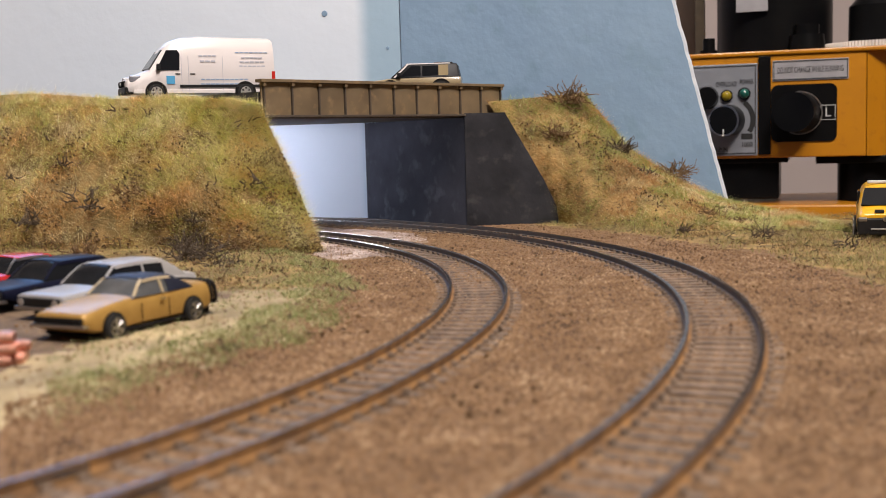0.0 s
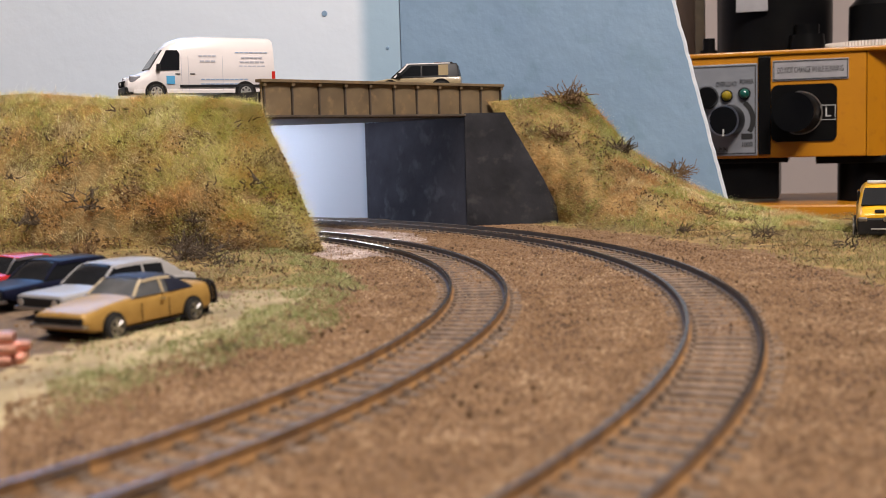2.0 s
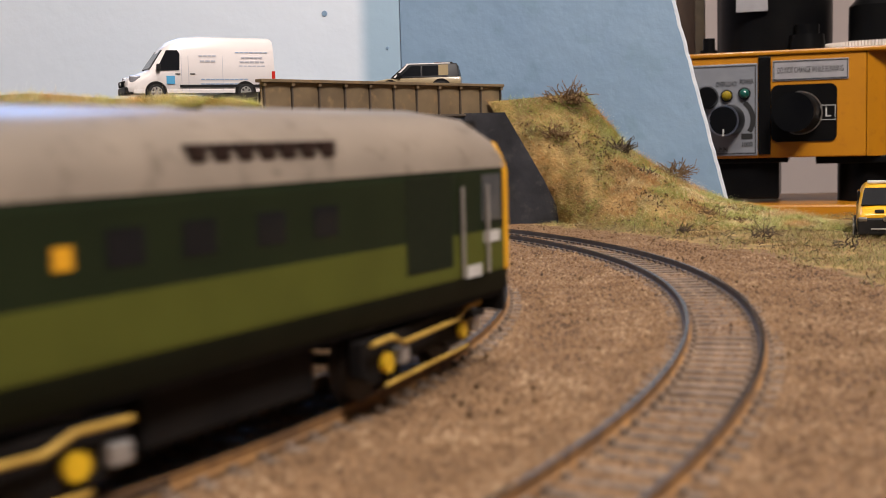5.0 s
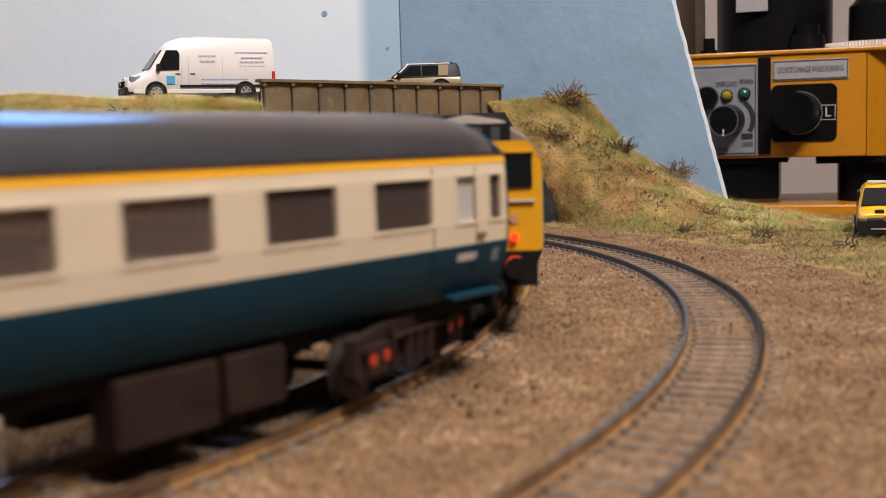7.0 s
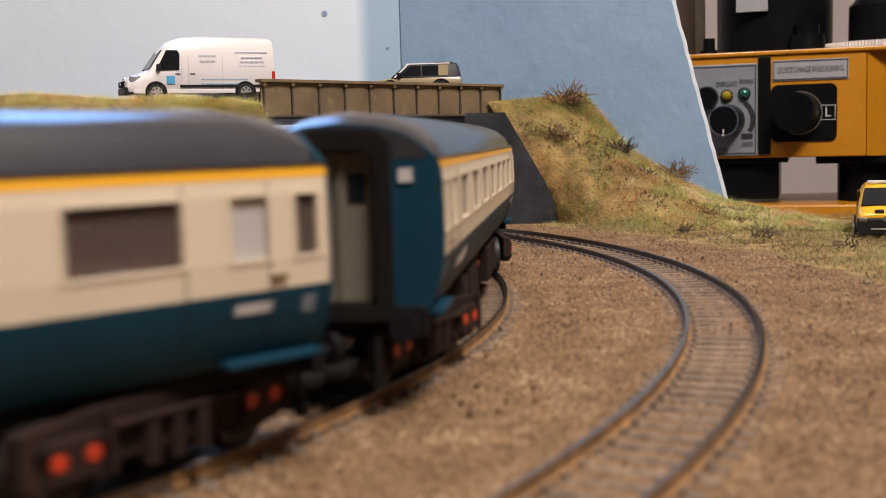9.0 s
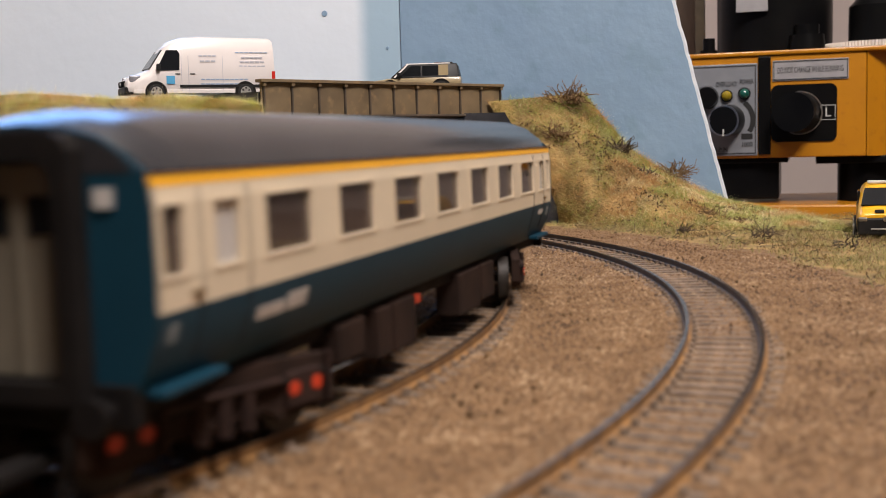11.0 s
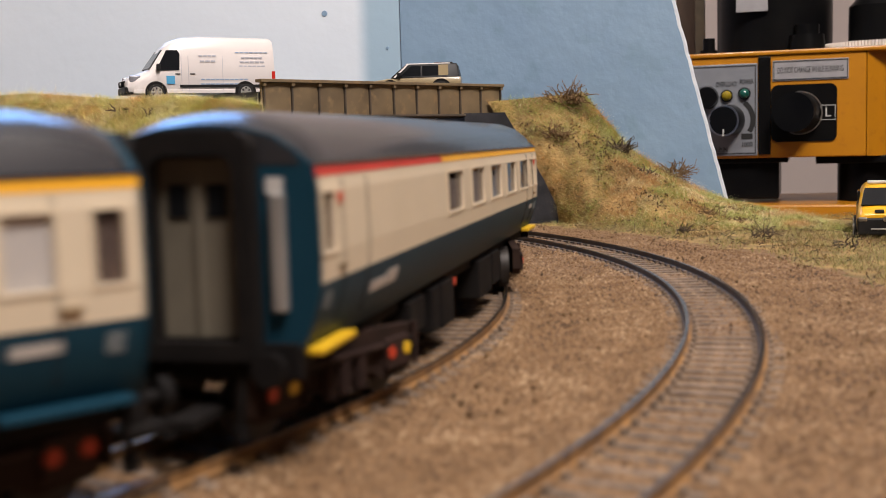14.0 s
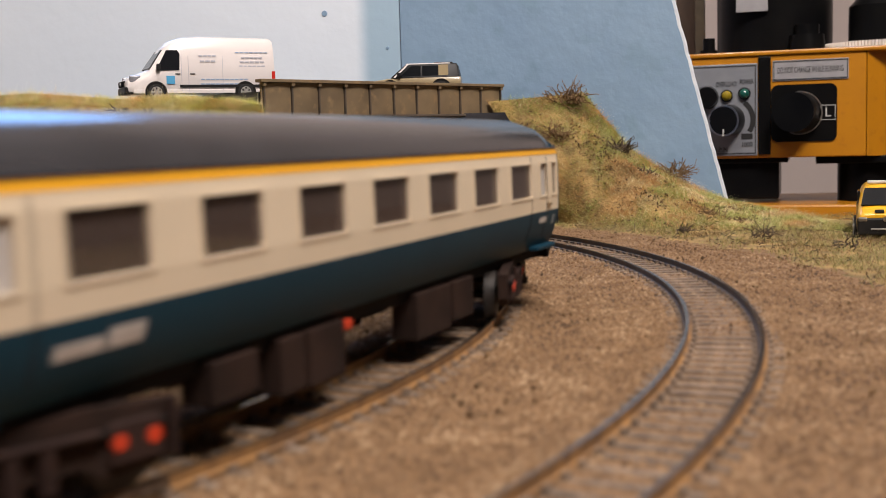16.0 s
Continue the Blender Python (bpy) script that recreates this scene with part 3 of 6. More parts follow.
def sleeper_mesh(bm=None):
    own = box(-0.0014, 0.0014, -0.0134, 0.0134, -0.0048, -0.0026, 0.0002)
    for c in (-0.00875, 0.00875):
        for e in (-0.0017, 0.0017):
            box(-0.0009, 0.0009, c + e - 0.0006, c + e + 0.0006, -0.0027, -0.0018, bm=own)
    return own


def build_track(k, name, label):
    r = BENDS[k][1]
    t = thing(name, pose(0, 0, 0), label, "railway track", "model railway tracks")
    s0, s1 = A0 * r - 1.5, A1 * r + 0.75
    ra, rb = radians(-44) * r, radians(76) * r
    for off in (-0.00875, 0.00875):
        body, head = arc_rail(k, off, s0, s1)
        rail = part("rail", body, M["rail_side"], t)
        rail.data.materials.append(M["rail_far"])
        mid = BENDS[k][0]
        # faces towards the bend's centre take the darker rail colour
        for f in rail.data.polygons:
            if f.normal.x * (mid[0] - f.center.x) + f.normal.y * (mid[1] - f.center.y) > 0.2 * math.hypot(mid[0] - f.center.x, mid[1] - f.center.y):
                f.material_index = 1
        part("rail_head", head, M["rail_top"], rail, "polished rail top")
    me = None
    n = int((rb - ra) / 0.0068)
    for i in range(n):
        x, y, a = along(k, ra + (i + 0.5) * 0.0068)
        m = pose(x, y, 0, 0, 0, math.degrees(a) + random.uniform(-1.2, 1.2))
        if me is None:
            ob = part("sleeper", sleeper_mesh(), M["sleeper"], t, loc=m)
            me = ob.data
        else:
            ob = new("sleeper", me)
            ob.parent, ob.matrix_basis = t, m
    own = bmesh.new()
    for a0, a1 in ((s0, ra), (rb, s1)):
        for i in range(int((a1 - a0) / 0.0068)):
            x, y, a = along(k, a0 + (i + 0.5) * 0.0068)
            b = box(-0.0014, 0.0014, -0.015, 0.015, -0.0048, -0.0026)
            bmesh.ops.transform(b, matrix=pose(x, y, 0, 0, 0, math.degrees(a)), verts=b.verts[:])
            join(own, b)
    tagged(part("sleepers_beyond", own, M["sleeper"], t), kind="stuff")
    # rail joiners near the front on the inner track
    if k == 0:
        for off in (-0.00875, 0.00875):
            x, y, a = along(k, radians(-33.5) * r)
            nx, ny = math.sin(a), -math.cos(a)
            part("rail_joiner", box(-0.005, 0.005, -0.0009, 0.0009, -0.0024, -0.0004, 0.0002), M["rail_top"], t, "bright metal rail joiner", loc=pose(x + nx * off, y + ny * off, 0, 0, 0, math.degrees(a)))


build_track(0, "inner_track", "curved model track with brown sleepers and bright rails")
build_track(1, "outer_track", "curved model track with brown sleepers and dark rails")

# ---- the train ----
COACH_L, COACH_B = 0.2415, 0.0966
SIDE = [(0.0143, 0.0150), (0.0152, 0.0163), (0.0161, 0.0180), (0.0169, 0.0200), (0.0176, 0.0222), (0.0181, 0.0242), (0.0184, 0.0260), (0.0186, 0.0304), (0.0184, 0.0397), (0.0181, 0.0420), (0.0176, 0.0438)]
ROOF = [(0.0176, 0.0438), (0.0160, 0.0470), (0.0125, 0.0500), (0.0070, 0.0520), (0.0, 0.0527)]


def side_y(z):
    for (a, za), (b, zb) in zip(SIDE, SIDE[1:]):
        if z <= zb + 1e-9:
            return a + (b - a) * (z - za) / (zb - za)
    return SIDE[-1][0]


def side_skin(x0, x1, z0, z1, sgn, out=0.0, thick=0.0006, cuts=(), bm=None):
    """A piece of coach side that follows its curve."""
    zs = sorted({z0, z1, *[z for _, z in SIDE if z0 < z < z1]})
    rings = []
    for x in (x0, x1):
        rings.append([(x, sgn * (side_y(z) + out), z) for z in zs] + [(x, sgn * (side_y(z) + out - thick), z) for z in reversed(zs)])
    return loft(rings, bm=bm)


def hoop(x0, x1, yo, yi, zo0, zo1, zi0, zi1):
    """An upright rectangular frame with rounded top corners."""
    bm = bmesh.new()

    def loop(x, y, a, b):
        r = 0.0022
        return [bm.verts.new((x, q, z)) for q, z in ((-y, a), (y, a), (y, b - r), (y - r * 0.35, b - r * 0.35), (y - r, b), (-y + r, b), (-y + r * 0.35, b - r * 0.35), (-y, b - r))]

    rows = [loop(x0, yo, zo0, zo1), loop(x1, yo, zo0, zo1), loop(x1, yi, zi0, zi1), loop(x0, yi, zi0, zi1)]
    for k in range(4):
        a, b = rows[k], rows[(k + 1) % 4]
        for i in range(8):
            bm.faces.new((a[i], a[(i + 1) % 8], b[(i + 1) % 8], b[i]))
    return bm


def wheelset(parent, x, r=0.0062):
    w = part("wheelset", tube((0, -0.0100, 0), (0, 0.0100, 0), 0.0011, n=8), M["under_black"], parent, loc=pose(x, 0, r))
    for s in (-1, 1):
        bm = tube((0, s * 0.0074, 0), (0, s * 0.0098, 0), r, n=20)
        tube((0, s * 0.0070, 0), (0, s * 0.0076, 0), r + 0.0007, n=20, bm=bm)
        tube((0, s * 0.0098, 0), (0, s * 0.0100, 0), r * 0.75, n=20, bm=bm)
        part("wheel", bm, M["wheel_dark"], w, smooth=True)
    return w


def coach_bogie(coach, x, turn, yellow):
    b = part("bogie", box(-0.004, 0.004, -0.0122, 0.0122, 0.0075, 0.0125, 0.0005), M["under_brown"], coach, "dark brown bogie", loc=pose(x, 0, 0, 0, 0, turn))
    for s in (-1, 1):
        out = [(-0.0262, 0.0122), (-0.0262, 0.0060), (-0.0235, 0.0040), (-0.0135, 0.0036), (-0.0105, 0.0056), (0.0105, 0.0056), (0.0135, 0.0036), (0.0235, 0.0040), (0.0262, 0.0060), (0.0262, 0.0122), (0.0120, 0.0132), (-0.0120, 0.0132)]
        part("side_frame", upright(out, s * 0.0120 - 0.0012, s * 0.0120 + 0.0012), M["under_brown"], b, "dark brown side frame")
        for e in (-0.005, 0.0, 0.005):
            part("spring", tube((e, s * 0.0138, 0.0040), (e, s * 0.0138, 0.0098), 0.0013, n=8), M["bogie_brown"], b)
        for e in (-0.0185, 0.0185):
            part("axlebox", box(e - 0.0042, e + 0.0042, s * 0.0136 - 0.0008, s * 0.0136 + 0.0006, 0.0050, 0.0108, 0.0004), M["bogie_brown"], b, "brown axlebox casting")
            part("damper", tube((e + 0.0062, s * 0.0142, 0.0046), (e + 0.0062, s * 0.0142, 0.0128), 0.0006, n=8), M["bogie_brown"], b)
        part("brake_rod", tube((-0.0125, s * 0.0144, 0.0108), (0.0125, s * 0.0144, 0.0100), 0.0006, n=8), M["bogie_brown"], b)
        part("step_bar", box(-0.0240, 0.0240, s * 0.0138 - 0.0005, s * 0.0138 + 0.0005, 0.0092, 0.0102, 0.0002), M["under_black"], b)
    sets = [wheelset(b, e) for e in (-0.0185, 0.0185)]
    for s in (-1, 1):
        for e in (-0.0185, 0.0185):
            for i, q in enumerate((-0.0028, 0.0028)):
                col = M["yellow_dot"] if yellow and i else M["red_dot"]
                part("axlebox_end", tube((e + q, s * 0.0134, 0.0082), (e + q, s * 0.0146, 0.0082), 0.0012, n=12), col, b, "bright painted axlebox end")
    return sets


WINDOWS = [-81.4, -52.4, -23.6, 4.9, 32.4, 60.0, 86.8]
BUFFET_WINDOWS = [-21.8, 7.0, 34.8, 62.3, 88.2]
ENDS = [(-102.0, 4.0), (-116.6, 3.0), (106.3, 3.4), (116.4, 2.3)]


def build_coach(buffet):
    lab = "blue and cream model buffet coach with a part red stripe" if buffet else "blue and cream model railway coach with a yellow stripe"
    c = thing("buffet_coach" if buffet else "passenger_coach", pose(0, 0, 0), lab, "railway coach", "coaches of the train")
    h = COACH_L / 2
    for s in (1, -1):
        part("lower_side", side_skin(-h, h, 0.0150, 0.0260, s), M["coach_blue"], c, "dark teal blue lower panel", smooth=True)
        wins = [(x / 1000, 8.8 / 1000, "big") for x in (WINDOWS if not buffet else BUFFET_WINDOWS)] + [(x / 1000, w / 1000, "end") for x, w in (ENDS if not buffet else [ENDS[1], ENDS[2], ENDS[3]])]
        wins.sort()
        bm = side_skin(-h, h, 0.0260, 0.0304, s)
        side_skin(-h, h, 0.0397, 0.0420, s, bm=bm)
        x = -h
        for xc, hw, _ in wins:
            side_skin(x, xc - hw, 0.0304, 0.0397, s, bm=bm)
            x = xc + hw
        side_skin(x, h, 0.0304, 0.0397, s, bm=bm)
        part("upper_side", bm, M["cream"], c, "cream window band")
        if buffet:
            part("cantrail_stripe", side_skin(-h, -0.0345, 0.0420, 0.0438, s, 0.0001), M["red_stripe"], c, "red stripe")
            part("cantrail_stripe", side_skin(-0.0345, h, 0.0420, 0.0438, s, 0.0001), M["stripe"], c, "yellow stripe")
        else:
            part("cantrail_stripe", side_skin(-h, h, 0.0420, 0.0438, s, 0.0001), M["stripe"], c, "yellow stripe")
        for xc, hw, kind in wins:
            pale = kind == "end" and abs(xc) < 0.110
            w = part("window", side_skin(xc - hw + 0.0003, xc + hw - 0.0003, 0.0305, 0.0396, s, -0.0007, 0.0003), M["frosted"] if pale else M["win_glass"], c, "frosted white door window" if pale else "")
            w.visible_shadow = pale
            fr = side_skin(xc - hw - 0.0004, xc + hw + 0.0004, 0.0395, 0.0401, s, 0.0002, 0.0008)
            side_skin(xc - hw - 0.0004, xc + hw + 0.0004, 0.0300, 0.0306, s, 0.0002, 0.0008, bm=fr)
            side_skin(xc - hw - 0.0004, xc - hw + 0.0003, 0.0306, 0.0395, s, 0.0002, 0.0008, bm=fr)
            side_skin(xc + hw - 0.0003, xc + hw + 0.0004, 0.0306, 0.0395, s, 0.0002, 0.0008, bm=fr)
            part("window_frame", fr, M["cream"] if kind == "big" else M["cream"], w)
        # door grooves, handles and lettering panels
        for e in (-1, 1):
            for q in (0.0955, 0.1095):
                part("door_seam", side_skin(e * q - 0.0001, e * q + 0.0001, 0.0185, 0.0415, s, 0.00012, 0.0003), M["under_brown"], c)
            part("door_handle", box(e * 0.111 - 0.0014, e * 0.111 + 0.0014, s * 0.0187 - 0.0004, s * 0.0187 + 0.0004, 0.0275, 0.0282, 0.0001), M["brass"], c, "brass door handle")
            part("number_panel", side_skin(e * 0.1168 - 0.0011, e * 0.1168 + 0.0011, 0.0218, 0.0244, s, 0.0001, 0.0002), M["faint_print"], c, "small white class number")
            if e > 0:
                part("lettering_bar", side_skin(0.1036, 0.1100, 0.0228, 0.0243, s, 0.0001, 0.0002), M["white_print"], c, "illegible white lettering")
        bx = -0.0832
        for a, b, z0, z1 in ((-0.0088, 0.0006, 0.0208, 0.0228), (0.0016, 0.0090, 0.0208, 0.0236)):
            part("lettering_bar", side_skin(bx + a, bx + b, z0, z1, s, 0.0001, 0.0002), M["white_print"], c, "illegible white lettering")
        if buffet:
            for q in (-0.111, 0.1125):
                part("warning_mark", side_skin(q - 0.0010, q + 0.0010, 0.0376, 0.0392, s, 0.0003, 0.0004), M["red_dot"], c, "small orange mark")
        part("gutter", box(-h, h, s * 0.0178 - 0.0003, s * 0.0178 + 0.0003, 0.0436, 0.0441, 0.0001), M["roof_grey"], c)
    # roof with a falling dome at each end
    rings = []
    for x, k, dz in ((-h - 0.0005, 0.90, 0.0030), (-h + 0.003, 0.97, 0.0012), (-h + 0.010, 1, 0.0002), (0, 1, 0), (h - 0.010, 1, 0.0002), (h - 0.003, 0.97, 0.0012), (h + 0.0005, 0.90, 0.0030)):
        pts = [(y * k, 0.0438 + (z - 0.0438) * (1 - dz / 0.0089)) for y, z in ROOF]
        rings.append([(x, y, z) for y, z in pts] + [(x, -y, z) for y, z in reversed(pts[:-1])])
    part("roof", loft(rings), M["roof_grey"], c, "dark grey curved roof", smooth=True)
    # floor, partitions, seats
    part("floor_pan", box(-h + 0.0005, h - 0.0005, -0.0140, 0.0140, 0.0156, 0.0190), M["under_black"], c)
    for i in range(8):
        x = -0.0935 + 0.0279 * i
        for s in (1, -1):
            if buffet and x < -0.04:
                continue
            bm = box(x - 0.0052, x - 0.0012, s * 0.0095 - 0.0065, s * 0.0095 + 0.0065, 0.0190, 0.0345, 0.0012)
            box(x + 0.0012, x + 0.0052, s * 0.0095 - 0.0065, s * 0.0095 + 0.0065, 0.0190, 0.0345, 0.0012, bm=bm)
            part("seat_pair", bm, M["interior"], c, "brown back-to-back seats")
            if i < 7:
                part("side_table", box(x + 0.0105, x + 0.0175, s * 0.0105 - 0.0055, s * 0.0105 + 0.0055, 0.0305, 0.0304), M["table"], c, "pale grey table")
    for x in (-0.0945, 0.1005):
        part("partition", box(x - 0.0006, x + 0.0006, -0.0162, 0.0162, 0.0215, 0.0435), M["interior"], c)
    if buffet:
        part("kitchen_partition", box(-0.0355, -0.0343, -0.0162, 0.0162, 0.0215, 0.0435), M["interior"], c)
    # ends with the gangways
    for e in (1, -1):
        ring = [(y, z) for y, z in SIDE] + [(y * 0.93, 0.0438 + (z - 0.0438) * 0.72) for y, z in ROOF[1:]]
        loop = ring + [(-y, z) for y, z in reversed(ring[:-1])]
        end = part("end_wall", loft([[(e * (h - 0.0004), y, z) for y, z in loop], [(e * (h + 0.0004), y, z) for y, z in loop]]), M["coach_blue"], c, "dark blue end wall")
        bm = hoop(e * (h + 0.0002), e * (h + 0.0042), 0.0092, 0.0066, 0.0150, 0.0490, 0.0178, 0.0455)
        part("gangway", bm, M["under_black"], c, "black corridor connection")
        gd = part("gangway_door", box(e * (h + 0.0010) - 0.0006, e * (h + 0.0010) + 0.0006, -0.0064, 0.0064, 0.0180, 0.0452, 0.0003), M["gangway"], c, "dull beige gangway door")
        for q in (-0.0031, 0.0031):
            part("door_window", box(e * (h + 0.0017) - 0.0002, e * (h + 0.0017) + 0.0002, q - 0.0016, q + 0.0016, 0.0362, 0.0412, 0.0001), M["car_glass"], gd, "small dark pane")
        part("door_rib", box(e * (h + 0.0018) - 0.0003, e * (h + 0.0018) + 0.0003, -0.0006, 0.0006, 0.0182, 0.0450, 0.0001), M["gangway"], gd)
        part("end_plate", box(e * (h + 0.0006) - 0.0002, e * (h + 0.0006) + 0.0002, min(e * 0.0105, e * 0.0130), max(e * 0.0105, e * 0.0130), 0.0395, 0.0420), M["white_print"], c, "small pale square plate")
        if buffet:
            part("end_ladder", box(e * (h + 0.0012) - 0.0006, e * (h + 0.0012) + 0.0006, min(e * 0.0112, e * 0.0134), max(e * 0.0112, e * 0.0134), 0.0220, 0.0395, 0.0003), M["silver"], c, "grey vertical cable cover")
        for s in (1, -1):
            part("buffer", tube((e * h, s * 0.0115, 0.0140), (e * (h + 0.005), s * 0.0115, 0.0140), 0.0010, n=10, bm=tube((e * (h + 0.0045), s * 0.0115, 0.0140), (e * (h + 0.0058), s * 0.0115, 0.0140), 0.0026, n=14)), M["under_black"], c, "black round buffer")
            part("step_board", box(e * (h - 0.010) - 0.0085, e * (h - 0.010) + 0.0085, s * 0.0164 - 0.0014, s * 0.0164 + 0.0014, 0.0150, 0.0162, 0.0003), M["yellow_dot"] if buffet else M["coach_blue"], c, "yellow step board" if buffet else "blue step board")
            part("steam_pipe", tube((e * (h + 0.002), s * 0.0060, 0.0135), (e * (h + 0.003), s * 0.0060, 0.0050), 0.0008, n=8, bm=tube((e * (h + 0.003), s * 0.006, 0.005), (e * (h + 0.003), s * 0.006, 0.0030), 0.0014, n=8)), M["under_black"], c)
        part("coupling_bar", box(min(e * (h - 0.01), e * (h + 0.0112)), max(e * (h - 0.01), e * (h + 0.0112)), -0.0022, 0.0022, 0.0060, 0.0078, 0.0003), M["under_black"], c, "black coupling")
        part("buffer_beam", box(e * h - 0.0010, e * h + 0.0012, -0.0150, 0.0150, 0.0115, 0.0172, 0.0003), M["under_black"], c)
    # underframe
    for s in (1, -1):
        part("solebar", box(-h, h, s * 0.0118 - 0.0008, s * 0.0118 + 0.0008, 0.0118, 0.0168, 0.0002), M["under_black"], c)
        for x0, x1, z0, m in ((0.0240, 0.0435, 0.0030, "under_brown"), (0.0452, 0.0582, 0.0040, "under_brown"), (-0.0340, -0.0258, 0.0035, "under_brown"), (-0.0242, -0.0105, 0.0030, "under_brown"), (-0.0545, -0.0412, 0.0065, "under_brown")):
            part("equipment_box", box(x0, x1, s * 0.0118 - 0.0032, s * 0.0118 + 0.0032, z0, 0.0135, 0.0004), M["under_black" if buffet else m], c, "brown underfloor equipment box" if not buffet else "black underfloor equipment box")
        part("truss_rod", tube((-0.060, s * 0.0100, 0.0125), (0.060, s * 0.0100, 0.0118), 0.0007, n=6), M["under_black"], c)
        part("small_valve", box(-0.0102, -0.0070, s * 0.0140 - 0.0009, s * 0.0140 + 0.0009, 0.0112, 0.0130, 0.0002), M["red_dot"], c, "small red valve")
    turn = math.degrees(COACH_B / BENDS[0][1])
    sets = []
    for e in (1, -1):
        sets += coach_bogie(c, e * 0.0925, e * turn, buffet)
    return c, sets


def sets_of(c):
    return [o for b in c.children if b.name.startswith("bogie") for o in b.children if o.name.startswith("wheelset")]


LOCO_B = 0.062


def build_loco():
    c = thing("diesel_locomotive", pose(0, 0, 0), "two-tone green model diesel locomotive with yellow ends", "locomotive")
    h = 0.083
    lo = [(0.0177, 0.0192), (0.0178, 0.0200), (0.0178, 0.0280)]
    hi = [(0.0178, 0.0280), (0.0178, 0.0395), (0.0174, 0.0418)]
    for s in (1, -1):
        def skin(prof, x0, x1, out=0.0, thick=0.0008):
            return loft([[(x, s * (y + out), z) for y, z in prof] + [(x, s * (y + out - thick), z) for y, z in reversed(prof)] for x in (x0, x1)])
        part("lower_side", skin(lo, -h, h), M["loco_lime"], c, "lime green lower side band")
        part("upper_side", skin(hi, -h, h), M["loco_green"], c, "dark green upper side")
        for e in (1, -1):
            part("nose_side", skin([(0.0177, 0.0192), (0.0178, 0.0200), (0.0178, 0.0395), (0.0174, 0.0418)], min(e * (h - 0.0018), e * (h + 0.0003)), max(e * (h - 0.0018), e * (h + 0.0003)), 0.0001, 0.0006), M["loco_yellow"], c, "yellow corner of the cab")
        part("skirt", skin([(0.0164, 0.0145), (0.0172, 0.0170), (0.0177, 0.0192)], -h, h), M["skirt_green"], c, "very dark green valance")
        for e in (1, -1):
            # recessed cab door with pale handrails, side window, pale grille behind
            part("door_panel", skin([(0.0178, 0.0282), (0.0178, 0.0400)], e * 0.0675 - 0.0042, e * 0.0675 + 0.0042, 0.0001, 0.0003), M["loco_green"], c, "dark green cab door")
            for q in (-0.0052, 0.0052):
                part("handrail", tube((e * 0.0675 + q, s * 0.0187, 0.0195), (e * 0.0675 + q, s * 0.0187, 0.0375), 0.0004, n=6), M["silver"], c, "pale handrail")
            part("cab_window", skin([(0.0178, 0.0300), (0.0178, 0.0395)], e * 0.0757 - 0.0040, e * 0.0757 + 0.0040, 0.0002, 0.0003), M["lit_glass"], c, "grey cab side window")
            part("number_bar", skin([(0.0178, 0.0255), (0.0178, 0.0278)], e * 0.0757 - 0.0034, e * 0.0757 + 0.0034, 0.0002, 0.0003), M["white_print"], c, "illegible white number")
            part("step_plate", skin([(0.0178, 0.0190), (0.0178, 0.0214)], e * 0.0680 - 0.0030, e * 0.0680 + 0.0030, 0.0002, 0.0003), M["white_print"], c, "pale kick plate")
        part("side_grille", skin([(0.0178, 0.0220), (0.0178, 0.0400)], 0.0425, 0.0595, 0.0001, 0.0004), M["grille"], c, "dark side grille")
        for q in (0.018, 0.004, -0.012, -0.026):
            part("body_window", skin([(0.0178, 0.0315), (0.0178, 0.0365)], q - 0.0034, q + 0.0034, 0.0001, 0.0003), M["car_glass"], c, "dark engine-room window")
        part("crest", skin([(0.0178, 0.0320), (0.0178, 0.0350)], -0.038, -0.035, 0.0002, 0.0003), M["stripe"], c, "small yellow crest")
    # roof, wrapping over the cab fronts
    prof = [(0.0178, 0.0408), (0.0170, 0.0436), (0.0146, 0.0475), (0.0092, 0.0515), (0.0, 0.0532)]
    rings = []
    for x, k in ((-h + 0.0006, 0.82), (-h + 0.004, 0.95), (-h + 0.012, 1), (h - 0.012, 1), (h - 0.004, 0.95), (h - 0.0006, 0.82)):
        pts = [(y, 0.0408 + (z - 0.0408) * k) for y, z in prof]
        rings.append([(x, y, z) for y, z in pts] + [(x, -y, z) for y, z in reversed(pts[:-1])])
    part("roof", loft(rings), M["loco_roof"], c, "weathered pale grey roof", smooth=True)
    for s in (1, -1):
        for i in range(7):
            x = -0.010 + 0.0052 * i
            part("roof_louvre", box(x - 0.0018, x + 0.0018, s * 0.0148 - 0.0020, s * 0.0148 + 0.0020, 0.0445, 0.0472, 0.0003), M["under_brown"], c, "brown roof louvre")
    part("roof_hatch", box(-0.040, 0.030, -0.0048, 0.0048, 0.0508, 0.0525, 0.0005), M["loco_roof"], c)
    part("exhaust", tube((0.005, 0, 0.0522), (0.005, 0, 0.0532), 0.003, n=14), M["under_black"], c, "dark exhaust port")
    for e in (1, -1):
        def plate(y0, y1, z0, z1, out, t=0.0006, lean=0.0):
            x = e * (h + out)
            return loft([[(x + e * q - e * lean * (z - 0.0172), y, z) for y, z in ((y0, z0), (y1, z0), (y1, z1), (y0, z1))] for q in (0, t)])
        nose = [(-0.0174, 0.0188), (0.0174, 0.0188), (0.0175, 0.0400), (0.0166, 0.0432), (0.0148, 0.0462), (-0.0148, 0.0462), (-0.0166, 0.0432), (-0.0175, 0.0400)]
        part("nose", loft([[(e * (h + q), y, z) for y, z in nose] for q in (-0.0004, 0.0006)]), M["loco_yellow"], c, "bright yellow cab front")
